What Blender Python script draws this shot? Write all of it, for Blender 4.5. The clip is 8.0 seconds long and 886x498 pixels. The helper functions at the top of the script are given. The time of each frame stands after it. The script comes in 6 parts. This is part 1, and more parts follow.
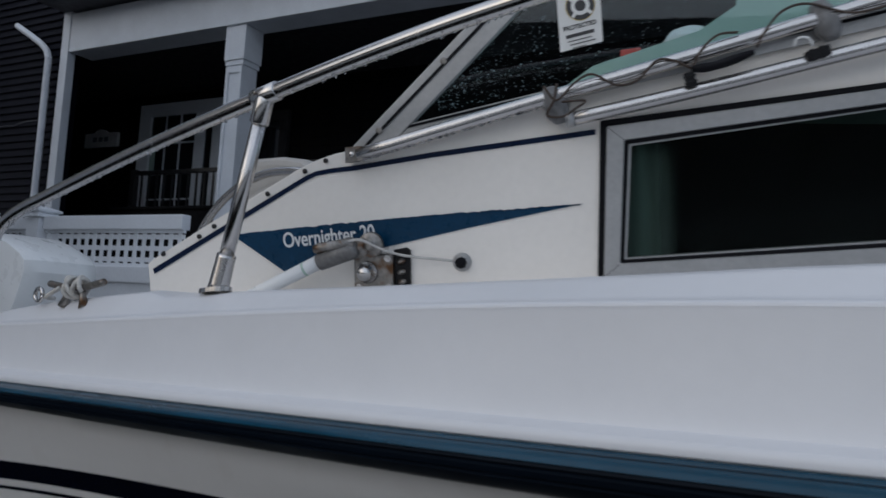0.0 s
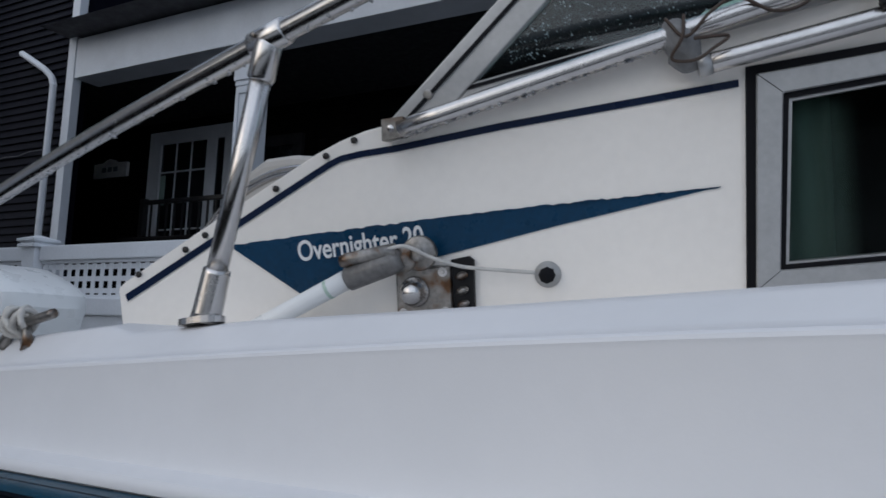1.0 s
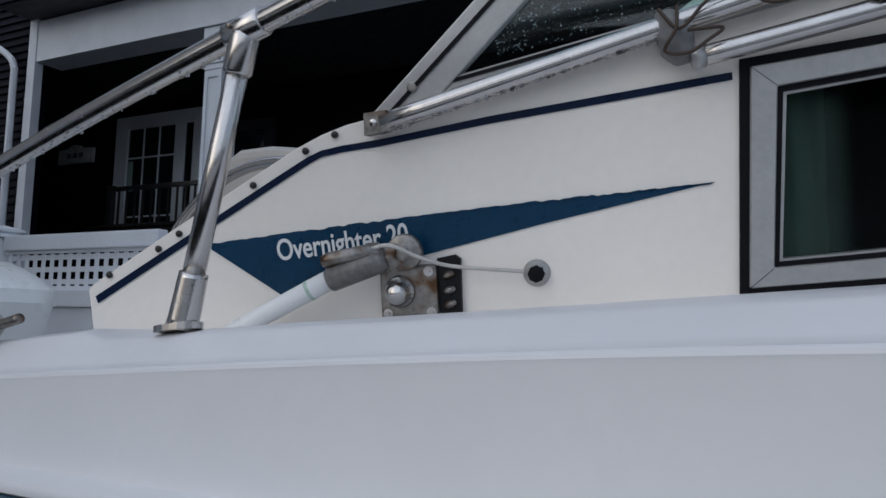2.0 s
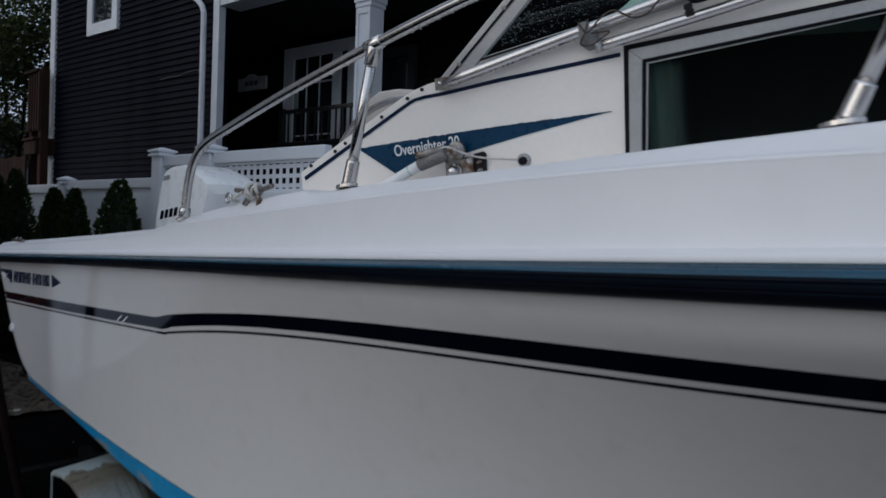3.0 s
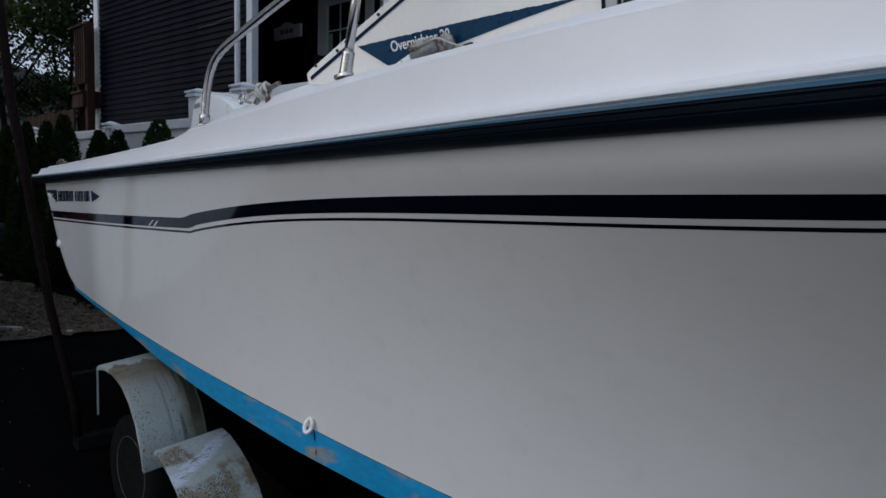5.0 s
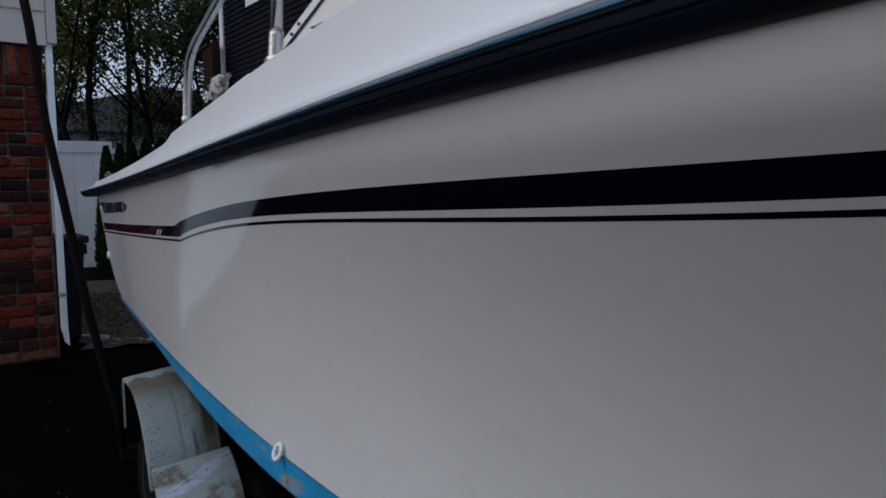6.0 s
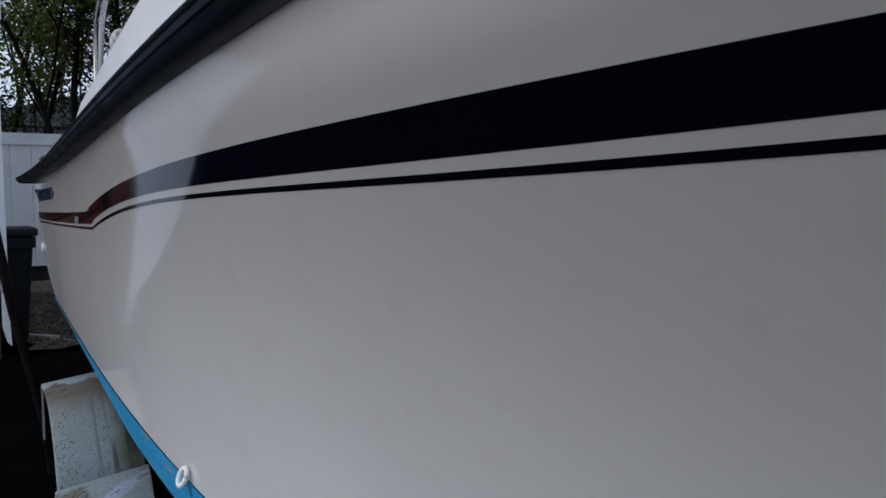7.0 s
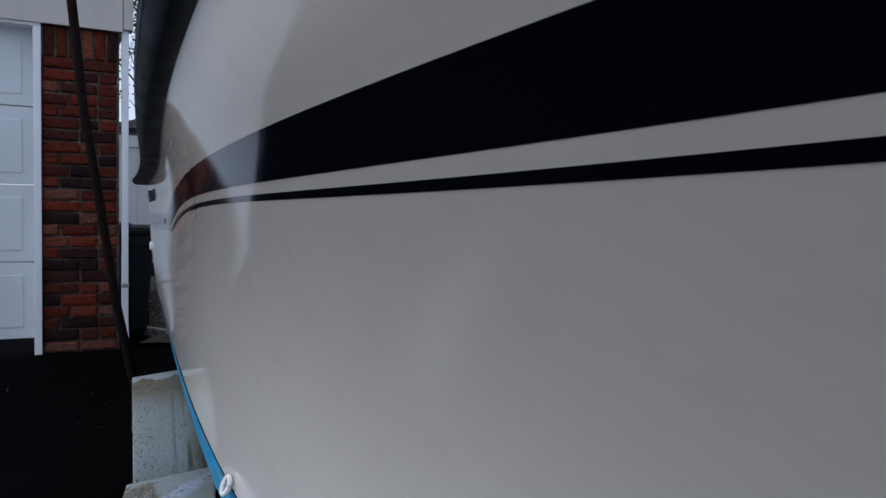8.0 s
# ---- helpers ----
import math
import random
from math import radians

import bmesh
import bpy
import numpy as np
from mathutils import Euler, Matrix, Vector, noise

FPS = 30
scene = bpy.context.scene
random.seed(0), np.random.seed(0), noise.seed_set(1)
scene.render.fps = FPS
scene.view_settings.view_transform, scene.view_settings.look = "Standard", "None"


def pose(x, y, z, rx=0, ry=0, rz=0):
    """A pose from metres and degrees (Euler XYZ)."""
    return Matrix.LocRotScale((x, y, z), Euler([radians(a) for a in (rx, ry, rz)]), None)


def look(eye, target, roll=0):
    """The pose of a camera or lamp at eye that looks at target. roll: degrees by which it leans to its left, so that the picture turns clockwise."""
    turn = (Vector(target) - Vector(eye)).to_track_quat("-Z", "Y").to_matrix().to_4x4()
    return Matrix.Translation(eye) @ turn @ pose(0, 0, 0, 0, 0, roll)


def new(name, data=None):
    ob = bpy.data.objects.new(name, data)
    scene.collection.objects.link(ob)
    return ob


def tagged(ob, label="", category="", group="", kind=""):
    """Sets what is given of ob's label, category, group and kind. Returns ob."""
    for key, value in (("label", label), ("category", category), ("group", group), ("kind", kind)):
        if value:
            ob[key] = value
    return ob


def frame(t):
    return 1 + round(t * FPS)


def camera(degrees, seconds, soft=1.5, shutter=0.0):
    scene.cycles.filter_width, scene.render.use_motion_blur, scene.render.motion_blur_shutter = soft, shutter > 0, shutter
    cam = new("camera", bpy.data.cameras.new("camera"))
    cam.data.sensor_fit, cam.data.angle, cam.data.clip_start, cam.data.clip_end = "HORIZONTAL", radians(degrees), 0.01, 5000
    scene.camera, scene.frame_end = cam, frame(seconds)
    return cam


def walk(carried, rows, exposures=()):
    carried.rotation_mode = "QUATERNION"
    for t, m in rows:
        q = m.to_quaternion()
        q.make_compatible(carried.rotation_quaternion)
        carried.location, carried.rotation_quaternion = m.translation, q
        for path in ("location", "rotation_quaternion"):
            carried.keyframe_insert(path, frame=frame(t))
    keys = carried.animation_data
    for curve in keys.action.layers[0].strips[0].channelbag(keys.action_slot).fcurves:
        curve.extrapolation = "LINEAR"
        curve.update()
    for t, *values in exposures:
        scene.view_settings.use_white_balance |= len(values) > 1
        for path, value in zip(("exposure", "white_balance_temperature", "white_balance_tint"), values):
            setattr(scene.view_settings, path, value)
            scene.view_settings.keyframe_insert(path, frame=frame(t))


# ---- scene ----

cam = camera(61.08, 8.0, soft=1.5, shutter=0.3)
PATH = [
    (0, (0.4445, 0.5714, 1.418), (-0.6117, 2.261, 1.5907), 3.38),
    (0.5, (0.1934, 0.8519, 1.4279), (-0.9568, 2.4687, 1.6788), 3.56),
    (1, (0.1049, 0.927, 1.424), (-0.9836, 2.5871, 1.6679), 2.17),
    (1.2, (0.1169, 0.9693, 1.4285), (-0.9637, 2.6358, 1.6636), 1.19),
    (2.3, (0.0551, 0.9101, 1.4583), (-0.9625, 2.6237, 1.6248), 1.42),
    (2.5, (0.2252, 0.7619, 1.4604), (-0.9112, 2.4076, 1.4818), 0.77),
    (3, (0.9365, 0.1959, 1.3005), (-0.4093, 1.6750, 1.2670), 1.99),
    (3.5, (1.2001, 0.0721, 1.2374), (-0.1701, 1.5244, 1.1218), 2.94),
    (4, (1.1710, 0.0888, 1.1638), (-0.2314, 1.5045, 0.9933), 1.99),
    (4.5, (1.1325, 0.1366, 1.0878), (-0.2742, 1.5474, 0.9118), 2.22),
    (4.7, (1.1570, 0.1426, 1.0812), (-0.2461, 1.5581, 0.9144), 1.73),
    (5.8, (1.2497, 0.6677, 1.0554), (-0.3605, 1.8485, 0.9418), -0.67),
    (6, (1.2754, 0.8750, 1.0536), (-0.4006, 1.9565, 0.9071), -1.21),
    (6.5, (1.2156, 1.0989, 1.0162), (-0.4819, 2.1504, 0.9023), -2.18),
    (7, (1.0476, 1.2254, 0.9864), (-0.6288, 2.3076, 0.8499), -0.46),
    (7.5, (1.0192, 1.3780, 1.0039), (-0.7905, 2.2203, 0.8800), 1.19),
    (8, (1.0255, 1.4658, 0.9942), (-0.8135, 2.2442, 0.8834), 1.39),
]

walk(cam, [(t, look(eye, target, roll)) for t, eye, target, roll in PATH],
     exposures=[(0, -0.13, 5930, 8.5), (0.5, 0.15, 5930, 8.5), (1.2, 0.15, 5930, 8.5), (2.5, 0.03, 5930, 8.5), (3, 0.04, 5930, 8.5), (3.5, -0.06, 5930, 8.5), (4, -0.03, 5940, 8.5),
                (4.5, 0.31, 5940, 8.5), (6, 0.26, 5930, 10), (6.5, 0.55, 5930, 10), (7, 0.67, 5930, 10), (7.5, 0.63, 5950, 10), (8, 0.78, 5960, 10)])

# ---- world and light: flat grey daylight after rain ----
world = bpy.data.worlds.new("overcast")
scene.world = world
world.use_nodes = True
wn = world.node_tree.nodes
wl = world.node_tree.links
sky = wn.new("ShaderNodeTexSky")
sky.sky_type = "NISHITA"
sky.sun_disc = False
sky.sun_elevation = radians(23)
sky.sun_rotation = radians(200)
sky.dust_density = 3.0
soften = wn.new("ShaderNodeMix")
soften.data_type = "RGBA"
soften.inputs[0].default_value = 0.72
soften.inputs[7].default_value = (5.35, 5.88, 6.95, 1)
wl.new(sky.outputs[0], soften.inputs[6])
bg = wn["Background"]
bg.inputs[1].default_value = 0.086
wl.new(soften.outputs[2], bg.inputs[0])

sun = new("sun", bpy.data.lights.new("sun", "SUN"))
sun.data.energy = 1.0
sun.data.angle = radians(125)
sun.data.color = (0.98, 0.98, 1.0)
sun.matrix_world = look((-3.0, -13, 5.6), (0, 0, 0))

# ---- materials ----
MATS = {}


def material(name, color, rough=0.5, metal=0.0, var=0.08, scale=6.0, fine=0.0, fine_scale=60.0,
             bump=0.0, bump_scale=80.0, coat=0.0, tint=None, tint_scale=2.0, tint_lo=0.5, tint_hi=0.7,
             spec=0.5, per_object=0.0, stretch=(1, 1, 1)):
    """A painted, metal or stone surface: base colour with two scales of variation, an optional stain and relief."""
    m = bpy.data.materials.new(name)
    m.use_nodes = True
    n, l = m.node_tree.nodes, m.node_tree.links
    b = n["Principled BSDF"]
    b.inputs["Roughness"].default_value = rough
    b.inputs["Metallic"].default_value = metal
    b.inputs["Specular IOR Level"].default_value = spec
    b.inputs["Coat Weight"].default_value = coat
    b.inputs["Coat Roughness"].default_value = 0.06
    tc = n.new("ShaderNodeTexCoord")
    mp = n.new("ShaderNodeMapping")
    mp.inputs["Scale"].default_value = stretch
    l.new(tc.outputs["Object"], mp.inputs[0])

    def noisy(sc, detail=4.0):
        t = n.new("ShaderNodeTexNoise")
        t.inputs["Scale"].default_value = sc
        t.inputs["Detail"].default_value = detail
        l.new(mp.outputs[0], t.inputs["Vector"])
        return t.outputs["Fac"]

    def ramp(src, lo, hi, a, c):
        r = n.new("ShaderNodeMapRange")
        r.inputs["From Min"].default_value, r.inputs["From Max"].default_value = lo, hi
        r.inputs["To Min"].default_value, r.inputs["To Max"].default_value = a, c
        l.new(src, r.inputs["Value"])
        return r.outputs["Result"]

    def times(colour, fac):
        mx = n.new("ShaderNodeVectorMath")
        mx.operation = "SCALE"
        l.new(colour, mx.inputs[0])
        l.new(fac, mx.inputs["Scale"])
        return mx.outputs[0]

    rgb = n.new("ShaderNodeRGB")
    rgb.outputs[0].default_value = (*color, 1)
    out = rgb.outputs[0]
    if tint:
        mx = n.new("ShaderNodeMix")
        mx.data_type = "RGBA"
        mx.inputs[7].default_value = (*tint, 1)
        l.new(out, mx.inputs[6])
        l.new(ramp(noisy(tint_scale, 6.0), tint_lo, tint_hi, 0, 1), mx.inputs[0])
        out = mx.outputs[2]
    if var:
        out = times(out, ramp(noisy(scale), 0.3, 0.7, 1 - var, 1 + var))
    if fine:
        out = times(out, ramp(noisy(fine_scale), 0.3, 0.7, 1 - fine, 1 + fine))
    if per_object:
        oi = n.new("ShaderNodeObjectInfo")
        out = times(out, ramp(oi.outputs["Random"], 0, 1, 1 - per_object, 1 + per_object))
    l.new(out, b.inputs["Base Color"])
    l.new(ramp(noisy(scale * 2.3), 0.3, 0.7, max(0.02, rough * 0.8), min(1, rough * 1.2)), b.inputs["Roughness"])
    if bump:
        bp = n.new("ShaderNodeBump")
        bp.inputs["Strength"].default_value = bump
        bp.inputs["Distance"].default_value = 0.01
        l.new(noisy(bump_scale, 6.0), bp.inputs["Height"])
        l.new(bp.outputs[0], b.inputs["Normal"])
    MATS[name] = m
    return m


def glassy(name, color, rough=0.02):
    m = bpy.data.materials.new(name)
    m.use_nodes = True
    b = m.node_tree.nodes["Principled BSDF"]
    b.inputs["Base Color"].default_value = (*color, 1)
    b.inputs["Transmission Weight"].default_value = 1.0
    b.inputs["Roughness"].default_value = rough
    b.inputs["IOR"].default_value = 1.45
    MATS[name] = m
    return m


gelcoat = material("gelcoat_hull", (0.618, 0.608, 0.588), rough=0.06, var=0.015, scale=2.2, fine=0.006, fine_scale=30, coat=0.3,
                   tint=(0.585, 0.570, 0.545), tint_scale=14, tint_lo=0.55, tint_hi=0.8)
deckcoat = material("gelcoat_deck", (0.70, 0.70, 0.71), rough=0.37, var=0.02, scale=2.5, tint=(0.675, 0.675, 0.683), tint_scale=5, tint_lo=0.52, tint_hi=0.72, fine=0.01, fine_scale=40, bump=0.02, bump_scale=220)
cabcoat = material("gelcoat_cabin", (0.86, 0.82, 0.76), rough=0.22, var=0.03, scale=3, fine=0.015, fine_scale=60)
railblue = material("rub_rail_vinyl", (0.0012, 0.038, 0.070), rough=0.24, spec=0.4, var=0.25, scale=9, fine=0.12, fine_scale=70, stretch=(0.3, 1, 1))
# navy vinyl taken nearly to black: the rail's underside shade is in the colour
railshaded = material("rub_rail_shaded", (0.0020, 0.0045, 0.009), rough=0.45, spec=0.10, var=0.2, scale=9, fine=0.1, fine_scale=70, stretch=(0.3, 1, 1))
navy = material("navy_vinyl_decal", (0.002, 0.003, 0.008), rough=0.06, var=0.08, scale=8, coat=0.6)
wedgeblue = material("blue_vinyl_decal", (0.004, 0.036, 0.082), rough=0.3, spec=0.25, var=0.1, scale=14, fine=0.12, fine_scale=120)
stripeblue = material("navy_pinstripe", (0.002, 0.010, 0.036), rough=0.3, spec=0.2, var=0.1)
bottomblue = material("bottom_paint", (0.012, 0.235, 0.47), rough=0.55, var=0.15, scale=5, fine=0.12, fine_scale=50,
                      tint=(0.26, 0.24, 0.19), tint_scale=11, tint_lo=0.565, tint_hi=0.68, bump=0.15, bump_scale=60, stretch=(0.5, 1, 1))
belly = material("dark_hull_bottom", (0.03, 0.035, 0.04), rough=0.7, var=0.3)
steel = material("stainless_steel", (0.56, 0.54, 0.52), rough=0.23, metal=1.0, var=0.06, scale=20, fine=0.03, fine_scale=150)
dullsteel = material("weathered_steel", (0.27, 0.255, 0.235), rough=0.36, metal=0.85, var=0.25, scale=22, fine=0.25, fine_scale=120,
                     tint=(0.115, 0.062, 0.032), tint_scale=30, tint_lo=0.53, tint_hi=0.66, bump=0.1)
snapdark = material("tarnished_snap", (0.045, 0.042, 0.040), rough=0.45, metal=0.7, var=0.3, scale=60)
alloy = material("anodised_aluminium", (0.42, 0.42, 0.415), rough=0.42, metal=0.55, var=0.06, scale=12, fine=0.06, fine_scale=90)
rubber = material("black_rubber", (0.006, 0.006, 0.008), rough=0.6, spec=0.15, var=0.15)
blackplastic = material("black_plastic", (0.008, 0.008, 0.009), rough=0.5, spec=0.25, var=0.1)
lettering = material("white_vinyl_lettering", (0.75, 0.76, 0.76), rough=0.4, var=0.06)
whiteplastic = material("white_plastic", (0.80, 0.80, 0.78), rough=0.3, var=0.03)
vinylbeige = material("beige_upholstery", (0.42, 0.40, 0.37), rough=0.6, var=0.08, scale=10)
seafoam = material("pale_green_fibreglass", (0.42, 0.54, 0.46), rough=0.5, var=0.06)
redplastic = material("red_plastic", (0.6, 0.04, 0.02), rough=0.4, var=0.05)
paperwhite = material("sticker_paper", (0.78, 0.78, 0.75), rough=0.6, var=0.05)
inkgrey = material("sticker_ink", (0.05, 0.05, 0.05), rough=0.6, var=0.1)
inkgold = material("sticker_yellow", (0.55, 0.42, 0.12), rough=0.6, var=0.1)
tapegrey = material("grey_tape", (0.20, 0.20, 0.20), rough=0.7, var=0.25, scale=40, bump=0.4, bump_scale=90)
wirebrown = material("brown_wire", (0.045, 0.028, 0.018), rough=0.6, var=0.2)
cablegrey = material("dull_white_cable", (0.50, 0.485, 0.455), rough=0.55, var=0.12, scale=40)
ferrulegrey = material("grey_ferrule", (0.16, 0.155, 0.15), rough=0.4, metal=0.2, var=0.2, scale=26, fine=0.2, fine_scale=110)
ropewhite = material("rope", (0.55, 0.53, 0.49), rough=0.9, var=0.15, scale=60, bump=0.5, bump_scale=140)
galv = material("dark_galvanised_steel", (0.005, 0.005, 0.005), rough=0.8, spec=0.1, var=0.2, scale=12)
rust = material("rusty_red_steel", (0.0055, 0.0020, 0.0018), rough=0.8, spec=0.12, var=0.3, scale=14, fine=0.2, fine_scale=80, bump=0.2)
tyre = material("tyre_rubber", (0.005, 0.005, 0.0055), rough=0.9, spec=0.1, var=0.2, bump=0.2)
wheelgrey = material("wheel_rim", (0.20, 0.18, 0.16), rough=0.6, metal=0.3, var=0.2, scale=15)
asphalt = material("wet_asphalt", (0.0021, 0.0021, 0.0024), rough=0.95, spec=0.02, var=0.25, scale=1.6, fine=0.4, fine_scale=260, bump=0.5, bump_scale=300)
# for the added ground sheets that throw light up from out of view
bouncemat = material("pale_bounce_sheet", (0.36, 0.36, 0.35), rough=0.8, var=0.12, scale=1.2, fine=0.1, fine_scale=60, bump=0.2, bump_scale=90)
gravelmat = material("gravel", (0.075, 0.056, 0.036), rough=0.9, var=0.35, scale=9, fine=0.5, fine_scale=120, bump=0.8, bump_scale=110)
kerbmat = material("kerb_concrete", (0.38, 0.36, 0.33), rough=0.9, var=0.2, scale=9, bump=0.3)
mortar = material("mortar", (0.125, 0.100, 0.080), rough=0.95, spec=0.1, var=0.4, scale=9, tint=(0.24, 0.20, 0.165), tint_scale=13, tint_lo=0.56, tint_hi=0.66, bump=0.5, bump_scale=120)
housetrim = material("house_trim_paint", (0.62, 0.645, 0.68), rough=0.5, var=0.06, scale=4, fine=0.03)
whitetrim = material("white_painted_trim", (0.74, 0.76, 0.79), rough=0.5, var=0.05, scale=4, fine=0.03)
doorwhite = material("garage_door_paint", (0.58, 0.605, 0.64), rough=0.5, var=0.05, scale=3, bump=0.05, bump_scale=150)
clapcream = material("cream_shingle", (0.47, 0.44, 0.41), rough=0.7, var=0.06, scale=5, per_object=0.04, bump=0.1, stretch=(1, 1, 0.2))
sidingdark = material("slate_vinyl_siding", (0.0044, 0.0049, 0.0104), rough=0.6, spec=0.06, var=0.12, scale=5, fine=0.06, per_object=0.06, bump=0.08, bump_scale=120, stretch=(0.2, 1, 1))
# the next two colours carry the deep porch's shade, so they are near black
porchshade = material("shaded_porch_siding", (0.0030, 0.0028, 0.0034), rough=0.7, spec=0.08, var=0.15, scale=5)
ceilshade = material("shaded_porch_ceiling", (0.022, 0.022, 0.025), rough=0.8, spec=0.15, var=0.08)
vinylwhite = material("white_vinyl_fence", (0.76, 0.775, 0.80), rough=0.42, var=0.05, scale=3, fine=0.03)
blackmetal = material("black_metal", (0.012, 0.012, 0.013), rough=0.4, var=0.1)
woodbrown = material("stained_deck_wood", (0.030, 0.0135, 0.0095), rough=0.8, spec=0.2, var=0.3, scale=6, fine=0.2, stretch=(1, 1, 0.15), per_object=0.25)
greysiding = material("far_house_siding", (0.20, 0.225, 0.25), rough=0.7, var=0.08, scale=3)
roofgrey = material("far_house_shingles", (0.10, 0.10, 0.11), rough=0.9, var=0.2, scale=8)
barkmat = material("tree_bark", (0.007, 0.006, 0.005), rough=0.95, spec=0.05, var=0.3, scale=9, bump=0.7, bump_scale=40, stretch=(1, 1, 0.25))
binmat = material("bin_plastic", (0.014, 0.017, 0.022), rough=0.6, spec=0.3, var=0.1, scale=5)
binblue = material("bin_blue_plastic", (0.03, 0.07, 0.30), rough=0.5, var=0.1)
plaquemat = material("plaque_stone", (0.72, 0.71, 0.69), rough=0.7, var=0.1)
cabinshade = material("cabin_inside_shade", (0.012, 0.014, 0.014), rough=0.9, var=0.2, scale=6)
raindrop = material("raindrop", (0.30, 0.40, 0.43), rough=0.08, var=0.1)
porchfloor = material("porch_floor_paint", (0.36, 0.36, 0.37), rough=0.6, var=0.1, scale=4)
curtain = material("pale_curtain", (0.30, 0.40, 0.355), rough=0.9, var=0.12, scale=20, stretch=(1, 1, 0.1))


def fade_edge(m, x0, x1):
    """Fades a curtain's alpha out from x0 to x1, in place of its shading into the dark."""
    n, l = m.node_tree.nodes, m.node_tree.links
    tc, sep, fade = n.new("ShaderNodeTexCoord"), n.new("ShaderNodeSeparateXYZ"), n.new("ShaderNodeMapRange")
    fade.interpolation_type = "SMOOTHSTEP"
    fade.inputs["From Min"].default_value, fade.inputs["From Max"].default_value = x0, x1
    fade.inputs["To Min"].default_value, fade.inputs["To Max"].default_value = 1.0, 0.0
    l.new(tc.outputs["Object"], sep.inputs[0])
    l.new(sep.outputs["X"], fade.inputs["Value"])
    l.new(fade.outputs["Result"], n["Principled BSDF"].inputs["Alpha"])


# the alpha fade imitates light falling off across the curtain
edgefadecurtain = material("edge_fade_curtain", (0.32, 0.42, 0.375), rough=0.9, var=0.15, scale=26, stretch=(1, 1, 0.1))
fade_edge(edgefadecurtain, -0.060, 0.025)


def leafmat(name, a, b):
    m = bpy.data.materials.new(name)
    m.use_nodes = True
    n, l = m.node_tree.nodes, m.node_tree.links
    p = n["Principled BSDF"]
    p.inputs["Roughness"].default_value = 0.55
    p.inputs["Specular IOR Level"].default_value = 0.2
    geo = n.new("ShaderNodeNewGeometry")
    mx = n.new("ShaderNodeMix")
    mx.data_type = "RGBA"
    mx.inputs[6].default_value = (*a, 1)
    mx.inputs[7].default_value = (*b, 1)
    l.new(geo.outputs["Random Per Island"], mx.inputs[0])
    l.new(mx.outputs[2], p.inputs["Base Color"])
    tr, both = n.new("ShaderNodeBsdfTranslucent"), n.new("ShaderNodeMixShader")
    both.inputs[0].default_value = 0.3
    l.new(mx.outputs[2], tr.inputs[0])
    l.new(p.outputs[0], both.inputs[1])
    l.new(tr.outputs[0], both.inputs[2])
    l.new(both.outputs[0], n["Material Output"].inputs[0])
    MATS[name] = m
    return m


def brick_material():
    """Fired brick: each brick its own red or dark brown, with scorched patches and pitted faces."""
    m = material("red_brick", (0.1, 0.03, 0.02), rough=0.9, var=0.3, scale=24, fine=0.35, fine_scale=110, bump=0.6, bump_scale=90, spec=0.06,
                 tint=(0.030, 0.012, 0.011), tint_scale=30, tint_lo=0.58, tint_hi=0.74)
    n, l = m.node_tree.nodes, m.node_tree.links
    oi, ramp = n.new("ShaderNodeObjectInfo"), n.new("ShaderNodeValToRGB")
    el = ramp.color_ramp.elements
    el[0].position, el[0].color = 0.0, (0.014, 0.0085, 0.0085, 1)
    el[1].position, el[1].color = 1.0, (0.195, 0.030, 0.014, 1)
    for pos, c in ((0.22, (0.040, 0.014, 0.012, 1)), (0.5, (0.084, 0.017, 0.010, 1)), (0.75, (0.135, 0.023, 0.012, 1)), (0.93, (0.125, 0.062, 0.044, 1))):
        el.new(pos).color = c
    l.new(oi.outputs["Random"], ramp.inputs[0])
    base = [x for x in n if x.bl_idname == "ShaderNodeRGB"][0]
    for link in list(base.outputs[0].links):
        l.new(ramp.outputs[0], link.to_socket)
    return m


